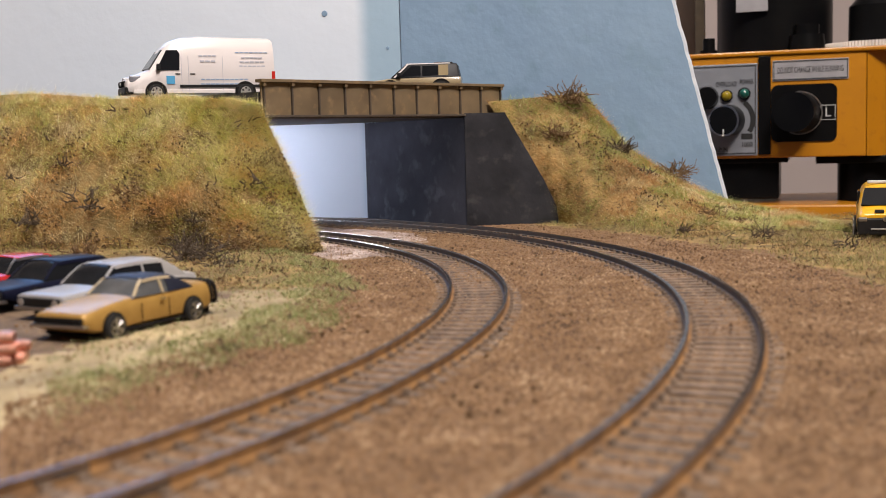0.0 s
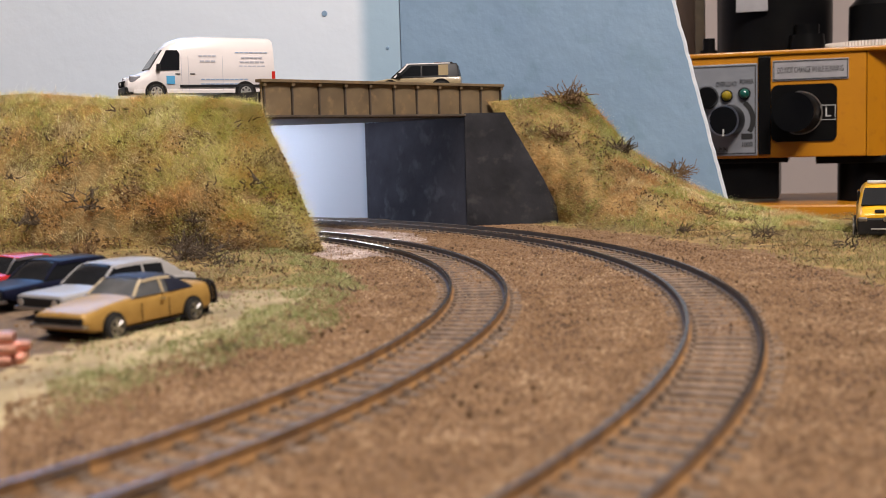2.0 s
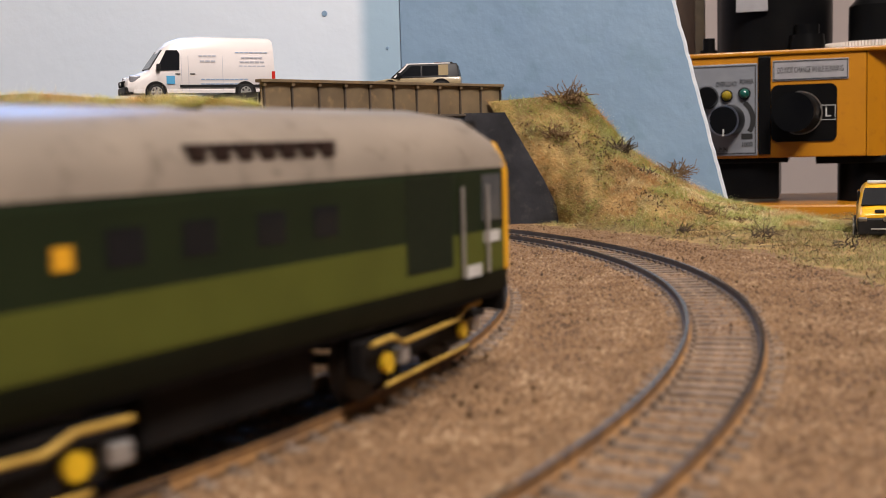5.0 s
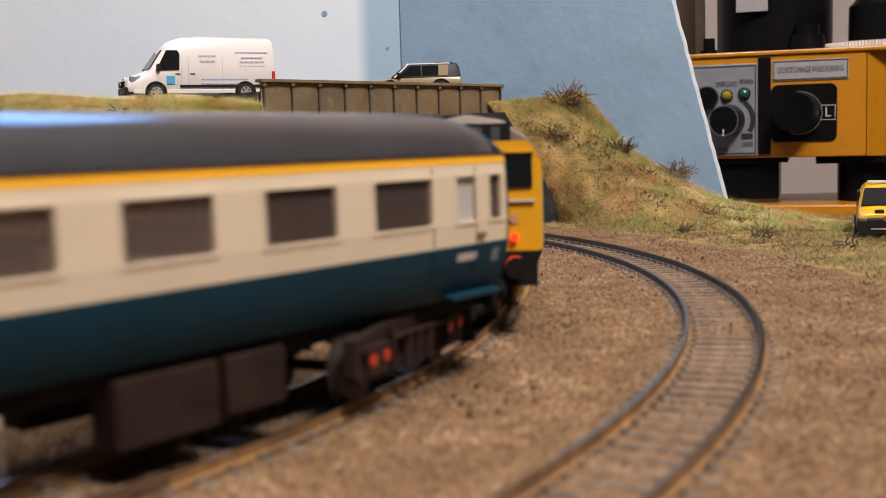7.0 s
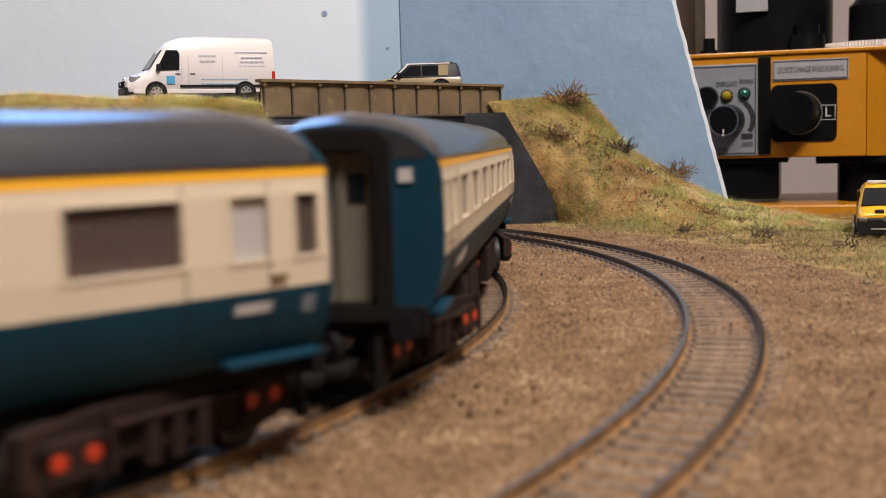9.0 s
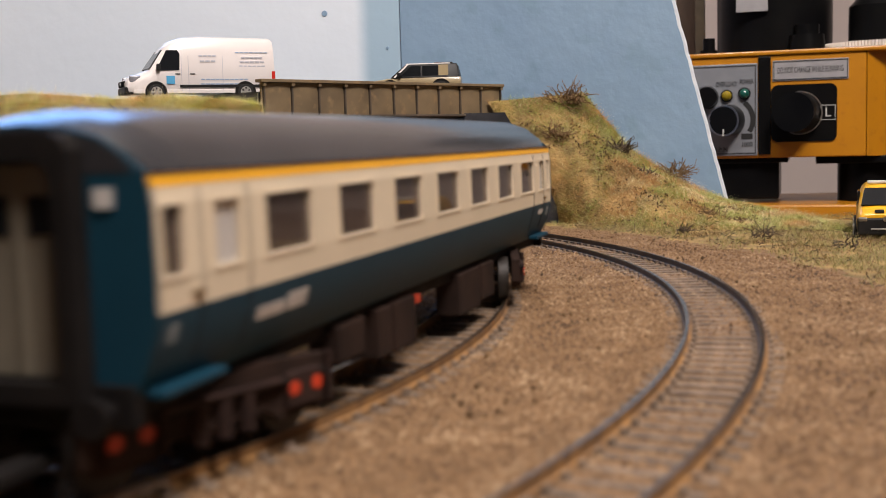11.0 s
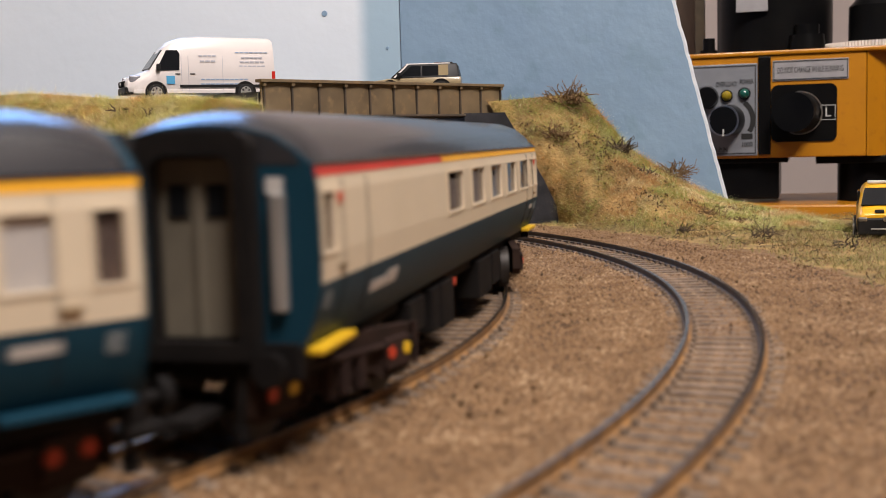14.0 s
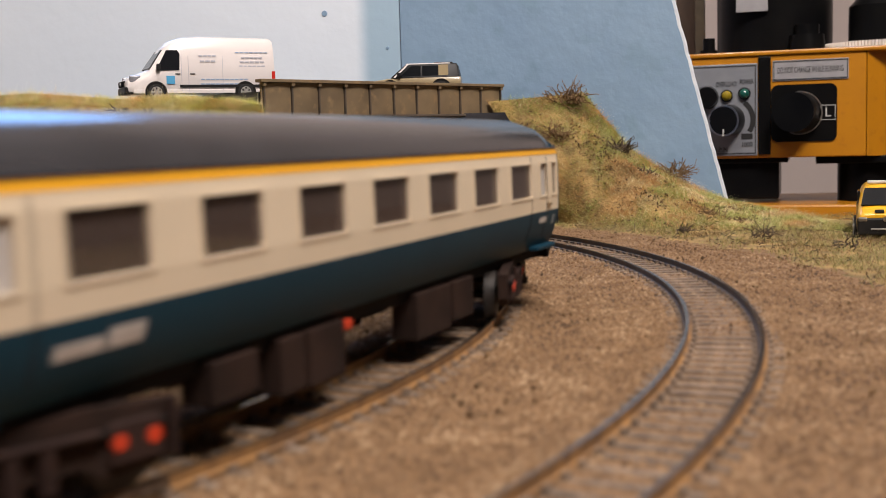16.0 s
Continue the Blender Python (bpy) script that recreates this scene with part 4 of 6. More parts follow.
        for y in (-0.0112, 0.0, 0.0112):
            w = part("windscreen", plate(y - 0.0043, y + 0.0043, 0.0345, 0.0432, 0.0004), M["car_glass"], c, "dark windscreen")
            part("screen_frame", plate(y - 0.0050, y + 0.0050, 0.0432, 0.0438, 0.0005), M["loco_yellow"], w)
        part("front_rail", plate(-0.0160, 0.0160, 0.0310, 0.0316, 0.0006, 0.0007), M["white_print"], c, "pale horizontal rail")
        box_top = plate(-0.0104, 0.0104, 0.0456, 0.0506, -0.0030, 0.0033)
        hb = part("headcode_box", box_top, M["black"], c, "black headcode panel")
        for y in (-0.0066, -0.0022, 0.0022, 0.0066):
            part("code_bar", plate(y - 0.0011, y + 0.0011, 0.0464, 0.0498, 0.0003, 0.0002), M["code_grey"], hb, "illegible pale headcode")
        for y in (-0.0108, 0.0108):
            part("tail_lamp", tube((e * (h + 0.0004), y, 0.0222), (e * (h + 0.0017), y, 0.0222), 0.0010, n=12), M["tail_lamp"] if e < 0 and y < 0 else M["stripe"], c, "glowing red tail lamp" if e < 0 and y < 0 else "dull yellow lamp")
            bf = part("buffer", tube((e * h, y, 0.0152), (e * (h + 0.0070), y, 0.0152), 0.0026, 0.0020, n=14), M["red_dot"], c, "red buffer stock")
            part("buffer_head", tube((e * (h + 0.0070), y, 0.0152), (e * (h + 0.0080), y, 0.0152), 0.0027, n=16), M["under_black"], bf, "black buffer head")
        part("front_badge", tube((e * (h + 0.0004), e * 0.0108, 0.0268), (e * (h + 0.0009), e * 0.0108, 0.0268), 0.0012, n=14), M["faded_sign"], c, "small red round sign")
        part("buffer_beam", plate(-0.0165, 0.0165, 0.0100, 0.0186, -0.0005, 0.0014), M["under_black"], c, "black buffer beam")
        part("air_pipe", tube((e * (h + 0.002), 0.004, 0.0130), (e * (h + 0.003), 0.004, 0.0040), 0.0007, n=8), M["red_dot"], c, "red air pipe")
        part("coupling_bar", box(min(e * (h - 0.01), e * (h + 0.018)), max(e * (h - 0.01), e * (h + 0.018)), -0.0022, 0.0022, 0.0055, 0.0075, 0.0003), M["under_black"], c, "black coupling")
    part("floor_pan", box(-h + 0.0005, h - 0.0005, -0.0160, 0.0160, 0.0135, 0.0178), M["under_black"], c)
    part("fuel_tank", box(-0.020, 0.020, -0.0130, 0.0130, 0.0040, 0.0135, 0.0010), M["under_black"], c, "black fuel tank")
    for e in (1, -1):
        b = part("bogie", box(-0.005, 0.005, -0.0130, 0.0130, 0.0060, 0.0125, 0.0005), M["under_black"], c, "black bogie with yellow pipes", loc=pose(e * 0.052, 0, 0, 0, 0, e * math.degrees(0.052 / BENDS[0][1])))
        for s in (1, -1):
            part("side_frame", upright([(-0.027, 0.0120), (-0.027, 0.0060), (-0.023, 0.0042), (-0.013, 0.0042), (-0.010, 0.0060), (0.010, 0.0060), (0.013, 0.0042), (0.023, 0.0042), (0.027, 0.0060), (0.027, 0.0120)], s * 0.0129 - 0.0011, s * 0.0129 + 0.0011), M["under_black"], b, "black side frame")
        for x in (-0.0185, 0.0185):
            wheelset(b, x, 0.0072)
        for s in (1, -1):
            for x in (-0.0185, 0.0185):
                part("axle_cover", tube((x, s * 0.0142, 0.0072), (x, s * 0.0154, 0.0072), 0.0019, n=14), M["yellow_dot"], b, "yellow axle cover")
                part("sand_box", box(x + 0.0045, x + 0.0080, s * 0.0148 - 0.0010, s * 0.0148 + 0.0010, 0.0060, 0.0090, 0.0003), M["silver"], b)
            pts = [(-0.0265, 0.0118), (-0.018, 0.0118), (-0.0135, 0.0100), (0.0135, 0.0100), (0.018, 0.0118), (0.0265, 0.0118)]
            bm = None
            for (xa, za), (xb, zb) in zip(pts, pts[1:]):
                bm = tube((xa, s * 0.0158, za), (xb, s * 0.0158, zb), 0.00055, n=8, bm=bm)
            part("upper_pipe", bm, M["dull_yellow"], b, "yellow pipe")
            part("lower_pipe", tube((-0.0200, s * 0.0152, 0.0034), (0.0200, s * 0.0152, 0.0034), 0.00045, n=8), M["dull_yellow"], b, "yellow pipe")
    return c


loco = build_loco()
first_coach, _ = build_coach(False)
buffet_coach, _ = build_coach(True)
second_coach = copy_thing(first_coach, pose(0, 0, 0))
last_coach = copy_thing(first_coach, pose(0, 0, 0))
SPEED = 0.0984


def motions():
    train = [(loco, 0.0975, 0.052, 0.0072), (first_coach, -0.1415, COACH_B, 0.0062), (second_coach, -0.4062, COACH_B, 0.0062), (buffet_coach, -0.6710, COACH_B, 0.0062), (last_coach, -0.9330, COACH_B, 0.0062)]
    for ob, s8, b, r in train:
        rows = []
        for i in range(65):
            t = i * 0.25
            s = s8 + SPEED * (t - 8.0)
            xf, yf, _ = along(0, s + b)
            xr, yr, _ = along(0, s - b)
            rows.append((t, pose((xf + xr) / 2, (yf + yr) / 2, 0, 0, 0, math.degrees(math.atan2(yf - yr, xf - xr)))))
        walk(ob, rows)
        step = 0.08
        for ws in sets_of(ob):
            at = ws.matrix_basis.translation.copy()
            walk(ws, [(i * step, pose(at.x, at.y, at.z, 0, math.degrees(SPEED * i * step / r) % 360, 0)) for i in range(int(16.0 / step) + 1)])

# ---- road vehicles ----


def ring(x, z0, z1, w0, w1, belly=1.0):
    h = z1 - z0
    half = [(w0 * 0.90, z0), (w0 * 0.985, z0 + 0.10 * h), (w0 * belly, z0 + 0.45 * h), (w0 * 0.5 + w1 * 0.5, z0 + 0.76 * h), (w1 * 0.97, z0 + 0.90 * h), (w1 * 0.82, z0 + 0.965 * h), (w1 * 0.35, z1)]
    return [(x, y, z) for y, z in half] + [(x, -y, z) for y, z in reversed(half)]


def soften(ob):
    """Rounds a lofted shell."""
    m = ob.modifiers.new("round", "SUBSURF")
    m.levels = m.render_levels = 1
    return ob


def wheel(car, x, y, r, w, rim, spokes):
    s = 1 if y > 0 else -1
    t = part("wheel", tube((x, y - s * w / 2, r), (x, y + s * w / 2, r), r, n=24), M["tyre"], car, "black tyre", smooth=True)
    hub = tube((x, y + s * w * 0.42, r), (x, y + s * w * 0.54, r), r * 0.64, n=20)
    part("rim", hub, M["under_black"], t)
    for i in range(spokes):
        a = 2 * math.pi * i / spokes
        p = Vector((x, y + s * w * 0.58, r))
        q = p + Vector((math.cos(a) * r * 0.60, 0, math.sin(a) * r * 0.60))
        part("spoke", tube(p, q, r * 0.11, r * 0.15, n=6), rim, t)
    part("hub_ring", ring_band(x, y + s * w * 0.56, r, r * 0.58, r * 0.68, s * w * 0.05), rim, t)
    return t


def ring_band(x, y, z, r0, r1, d, n=20):
    bm = bmesh.new()
    rows = []
    for r, yy in ((r0, y - d), (r0, y + d), (r1, y + d), (r1, y - d)):
        rows.append([bm.verts.new((x + math.cos(2 * math.pi * i / n) * r, yy, z + math.sin(2 * math.pi * i / n) * r)) for i in range(n)])
    for k in range(4):
        for i in range(n):
            bm.faces.new((rows[k][i], rows[k][(i + 1) % n], rows[(k + 1) % 4][(i + 1) % n], rows[(k + 1) % 4][i]))
    return bm


# flat black plate on a car's side, stands in for the arch's shaded recess
def half_disc(x, y, z, r, t, n=14):
    pts = [(x + r * math.cos(math.pi * i / n), z + r * math.sin(math.pi * i / n)) for i in range(n + 1)]
    pts = [(x + r, z - r * 0.5)] + pts + [(x - r, z - r * 0.5)]
    return upright(pts, y - t, y + t)


class Cabin:
    """The glazed upper part of a car: base and top outlines, panes laid a hair proud."""

    def __init__(self, xf0, xf1, xr1, xr0, zb, zt, wb, wt):
        self.v = (xf0, xf1, xr1, xr0, zb, zt, wb, wt)

    def shell(self, grow=0.0):
        xf0, xf1, xr1, xr0, zb, zt, wb, wt = self.v
        own = bmesh.new()
        lo = [own.verts.new((x, y, zb)) for x, y in ((xf0, wb * 0.95), (xf0 - 0.0012, wb), (xr0 + 0.0012, wb), (xr0, wb * 0.95), (xr0, -wb * 0.95), (xr0 + 0.0012, -wb), (xf0 - 0.0012, -wb), (xf0, -wb * 0.95))]
        hi = [own.verts.new((x, y, zt)) for x, y in ((xf1, wt * 0.95), (xf1 - 0.0006, wt), (xr1 + 0.0006, wt), (xr1, wt * 0.95), (xr1, -wt * 0.95), (xr1 + 0.0006, -wt), (xf1 - 0.0006, -wt), (xf1, -wt * 0.95))]
        for i in range(8):
            own.faces.new((lo[i], lo[(i + 1) % 8], hi[(i + 1) % 8], hi[i]))
        own.faces.new(hi)
        bmesh.ops.bevel(own, geom=[e for e in own.edges if all(v in hi for v in e.verts)], offset=0.0008, segments=3, affect="EDGES", profile=0.5)
        return own

    def side(self, xa0, xb0, xa1, xb1, s, k0=0.10, k1=0.86, t=0.00018):
        """Side pane between x at its foot and x at its top."""
        _, _, _, _, zb, zt, wb, wt = self.v
        out = []
        for x, k in ((xa0, k0), (xb0, k0), (xb1, k1), (xa1, k1)):
            out.append((x, s * (wb + (wt - wb) * k), zb + (zt - zb) * k))
        return loft([[(x, y + s * t, z) for x, y, z in out], [(x, y - s * t, z) for x, y, z in out]])

    def screen(self, front, k0=0.08, k1=0.90, t=0.00018, inset=0.90):
        xf0, xf1, xr1, xr0, zb, zt, wb, wt = self.v
        x0, x1 = (xf0, xf1) if front else (xr0, xr1)
        s = 1 if front else -1
        pts = []
        for k, sg in ((k0, 1), (k0, -1), (k1, -1), (k1, 1)):
            w = (wb + (wt - wb) * k) * inset
            pts.append((x0 + (x1 - x0) * k, sg * w, zb + (zt - zb) * k))
        n = Vector((s * (zt - zb), 0, abs(x1 - x0))).normalized() * t
        return loft([[(x + n.x, y, z + n.z) for x, y, z in pts], [(x - n.x, y, z - n.z) for x, y, z in pts]])


class House:
    """Rounded glazed top of a car: a lofted volume of glass with roof, pillars and trim laid over it."""

    def __init__(self, f0, f1, r1, r0, zb, H, wb, wt):
        d = H - zb
        self.zb, self.H, self.wb, self.wt = zb, H, wb, wt
        self.key = [(f0 + 0.0006, zb), (f0, zb + 0.04 * d), (f0 + (f1 - f0) * 0.5, zb + 0.56 * d), (f1 + 0.0002, zb + 0.93 * d), (f1 - 0.0022, H - 0.00015), ((f1 + r1) / 2, H), (r1 + 0.0028, H - 0.0002), (r1, zb + 0.92 * d), (r0 + (r1 - r0) * 0.45, zb + 0.48 * d), (r0, zb + 0.04 * d), (r0 - 0.0004, zb)]

    def top(self, x):
        for (xa, za), (xb, zb) in zip(self.key, self.key[1:]):
            if xb <= x <= xa:
                return za + (zb - za) * (xa - x) / max(1e-9, xa - xb)
        return self.zb

    def half(self, x, off=0.0):
        """Right half of the section at x, from the waist up to the crown."""
        zt, zb, d = self.top(x), self.zb, self.H - self.zb
        w = lambda z: self.wb + (self.wt - self.wb) * ((z - zb) / d) ** 1.15
        hh = zt - zb
        pts = [(w(zb), zb), (w(zb + 0.28 * hh), zb + 0.28 * hh), (w(zb + 0.55 * hh), zb + 0.55 * hh), (w(zb + 0.80 * hh), zb + 0.80 * hh), (w(zb + 0.93 * hh) * 0.985, zb + 0.93 * hh), (w(zt) * 0.90, zb + 0.985 * hh), (w(zt) * 0.50, zt + 0.0002), (0.0, zt + 0.0003)]
        return [(y + off * (0.9 if i < 5 else 0.2 if i < 7 else 0), z + off * (0.1 if i < 4 else 0.5 if i < 5 else 0.9)) for i, (y, z) in enumerate(pts)]

    def xs(self, x0, x1):
        """Stations from x0 back to x1."""
        return [x0] + [x for x, _ in self.key if x1 + 1e-5 < x < x0 - 1e-5] + [x1]

    def glass(self):
        rows = []
        for x, _ in self.key:
            p = self.half(x)
            rows.append([(x, y, z) for y, z in p] + [(x, -y, z) for y, z in reversed(p[:-1])])
        return loft(rows)

    def cover(self, x0, x1, i0, off=0.00022, thick=0.0004):
        """Skin over both sides and the crown from point i0 up."""
        rows = []
        for x in self.xs(x0, x1):
            o, q = self.half(x, off)[i0:], self.half(x, off - thick)[i0:]
            ring_ = [(x, y, z) for y, z in o] + [(x, -y, z) for y, z in reversed(o[:-1])]
            ring_ += [(x, -y, z) for y, z in q] + [(x, y, z) for y, z in reversed(q[:-1])]
            rows.append(ring_)
        return loft(rows)

    def strip(self, x0, x1, i0, i1, s, off=0.00028, thick=0.0004, lean=0.0):
        """Skin over one side between points i0 and i1; lean shifts the upper end along x."""
        rows = []
        for x in self.xs(x0, x1):
            o, q = self.half(x, off)[i0:i1 + 1], self.half(x, off - thick)[i0:i1 + 1]
            n = max(1, i1 - i0)
            ring_ = [(x + lean * k / n, s * y, z) for k, (y, z) in enumerate(o)] + [(x + lean * k / n, s * y, z) for k, (y, z) in reversed(list(enumerate(q)))]
            rows.append(ring_)
        return loft(rows)


def saloon(name, m, label, L, W, H, paint, wheels, cab, belt, trim, glass_m="car_glass", roof=None, rear_pillar=0.0, nose="silver", grille="black", bands=False, square=1.0):
    """A parked car. cab: shares of the length for windscreen foot and top, rear screen top and foot; belt: stations of (share of half length, height, half width)."""
    c = thing(name, m, label, "car", "parked model cars")
    h, w = L / 2, W / 2
    g = H * 0.14
    rows = []
    for q, zt, ww in belt:
        lift = 1 + 1.1 * max(0, (abs(q) - 0.80) / 0.14)
        rows.append(ring(q * h, g * lift, zt * H, w * ww, w * ww * 0.90 * square, 1.0))
    soften(part("body", loft(rows), paint, c, smooth=True))
    zs = min(zt for q, zt, _ in belt if abs(q) < 0.5) * H
    f0, f1, r1, r0 = (q * L for q in cab)
    hs = House(f0, f1, r1, r0, zs - 0.0007, H, w * 0.86, w * 0.66)
    part("glazing", hs.glass(), M[glass_m], c, "dark glossy car windows", smooth=True)
    part("roof", hs.cover(f1 + 0.0003, r1 - 0.0002, 4), roof or paint, c, "navy vinyl roof covering" if bands else "", smooth=True)
    mid = (f1 + r1) / 2 - 0.0004
    for s in (1, -1):
        part("front_pillar", hs.strip(f0 - 0.0001, f1, 4, 5, s), trim, c, smooth=True)
        part("centre_pillar", hs.strip(mid + 0.0004, mid - 0.0004, 0, 4, s), trim, c)
        part("roof_rail", hs.strip(f1 + 0.0002, r1 + 0.0008, 3, 4, s, 0.00034), trim, c, "thin bright rail over the windows", smooth=True)
        part("rear_pillar", hs.strip(r1 + 0.0012 + rear_pillar, r0 + 0.0002, 0, 5, s, 0.0003), roof or paint, c, smooth=True)
        for q in (f0 * 0.82, mid - 0.0010):
            part("door_seam", box(q - 0.00004, q + 0.00004, s * w * 0.990 - 0.0001, s * w * 0.990 + 0.0001, g * 1.5, zs * 0.80), M["under_brown"], c)
        part("door_handle", box(mid + 0.0006, mid + 0.0022, s * w * 0.978 - 0.0002, s * w * 0.978 + 0.0004, zs * 0.79, zs * 0.83), M["chrome"], c, "chrome door handle")
        part("sill", box(-h * 0.60, h * 0.60, s * w * 0.93 - 0.0004, s * w * 0.93 + 0.0004, g * 0.85, g * 1.2, 0.0001), M["under_black"], c)
        for x in wheels[1:]:
            part("arch_shade", half_disc(x, s * w * 0.985, wheels[0], wheels[0] * 1.14, 0.0003), M["under_black"], c, "black half disc standing for the shaded wheel arch")
            wheel(c, x, s * w * 0.955, wheels[0], W * 0.12, M["chrome" if bands else "silver"], 5)
        part("tail_lamp", box(-h * 0.985 - 0.0003, -h * 0.985 + 0.0010, s * w * 0.56 - w * 0.22, s * w * 0.56 + w * 0.22, zs * 0.66, zs * 0.82, 0.0001), M["red_lens"], c, "red tail lamp")
    zn = belt[1][1] * H
    hn = belt[0][0] * h
    up = 0.35 if bands else 0.0
    part("front_bumper", box(hn - 0.0012, hn + 0.0007, -w * 0.93, w * 0.93, g * (1.75 + up), g * (2.25 + up), 0.0003), M["chrome"], c, "chrome front bumper")
    part("rear_bumper", box(-h - 0.0006, -h + 0.0012, -w * 0.86, w * 0.86, g * 1.8, g * 2.3, 0.0003), M["chrome"], c, "chrome rear bumper")
    gr = part("grille", box(hn - 0.0014, hn + 0.0002, -w * 0.82, w * 0.82, zn * (0.60 if bands else 0.52), zn * 0.88, 0.0003), M[grille], c, "dark front grille")
    for s in (1, -1):
        for q in (0.72, 0.54) if bands else (0.66,):
            part("headlamp", tube((hn, s * w * q, zn * 0.72), (hn + 0.0005, s * w * q, zn * 0.72), zn * (0.08 if bands else 0.13), n=12), M["under_black" if bands else nose], gr, "round headlamp")
    if bands:
        for q in (-h * 0.86, -h * 0.93):
            part("tail_band", loft([ring(x, g * 1.9, belt[-3][1] * H * 1.006, w * 0.972, w * 0.876) for x in (q - 0.0005, q + 0.0005)]), M["under_black"], c, "black band round the tail")
    part("underside", box(-h * 0.86, hn * 0.80, -w * 0.84, w * 0.84, g * 0.7, g * 1.6), M["under_black"], c)
    return c


YARD = -0.0011
TURN = -121.0
MUSCLE = [(0.93, 0.49, 0.84), (0.915, 0.545, 0.90), (0.87, 0.58, 0.94), (0.72, 0.63, 0.98), (0.55, 0.675, 0.98), (0.30, 0.725, 0.955), (0.05, 0.735, 0.94), (-0.20, 0.74, 0.95), (-0.42, 0.755, 0.98), (-0.62, 0.765, 1.0), (-0.82, 0.755, 0.97), (-0.95, 0.735, 0.90), (-1.0, 0.66, 0.85)]
FAMILY = [(1.0, 0.50, 0.90), (0.985, 0.55, 0.94), (0.92, 0.575, 0.97), (0.70, 0.595, 0.99), (0.32, 0.635, 1.0), (0.0, 0.645, 1.0), (-0.4, 0.655, 1.0), (-0.72, 0.655, 0.99), (-0.93, 0.645, 0.97), (-0.985, 0.62, 0.94), (-1.0, 0.55, 0.90)]
saloon("muscle_car", pose(-0.0845, 0.2990, YARD, 0, 0, -117.0), "gold model muscle car with a navy vinyl roof", 0.0540, 0.0196, 0.0140, M["gold"], (0.0034, 0.0158, -0.0146), (0.125, 0.035, -0.170, -0.300), MUSCLE, M["pale_trim"], "lit_glass", M["vinyl"], 0.0016, "silver", "under_black", True)
saloon("silver_saloon", pose(-0.0995, 0.3350, YARD, 0, 0, TURN), "silver-white model saloon parked beside the gold car", 0.0535, 0.0208, 0.0146, M["silver_paint"], (0.0034, 0.0160, -0.0160), (0.215, 0.090, -0.270, -0.410), FAMILY, M["silver_paint"], square=1.03)
saloon("navy_saloon", pose(-0.1235, 0.3560, YARD, 0, 0, TURN), "glossy navy blue model saloon in the parked row", 0.0535, 0.0208, 0.0140, M["navy"], (0.0034, 0.0160, -0.0160), (0.205, 0.080, -0.260, -0.400), FAMILY, M["navy"], square=1.03)
saloon("red_saloon", pose(-0.1465, 0.3800, YARD, 0, 0, TURN), "red model saloon at the end of the parked row", 0.0535, 0.0208, 0.0131, M["red_paint"], (0.0034, 0.0160, -0.0160), (0.160, 0.060, -0.200, -0.330), FAMILY, M["chrome"], roof=M["red_paint"], square=1.03)


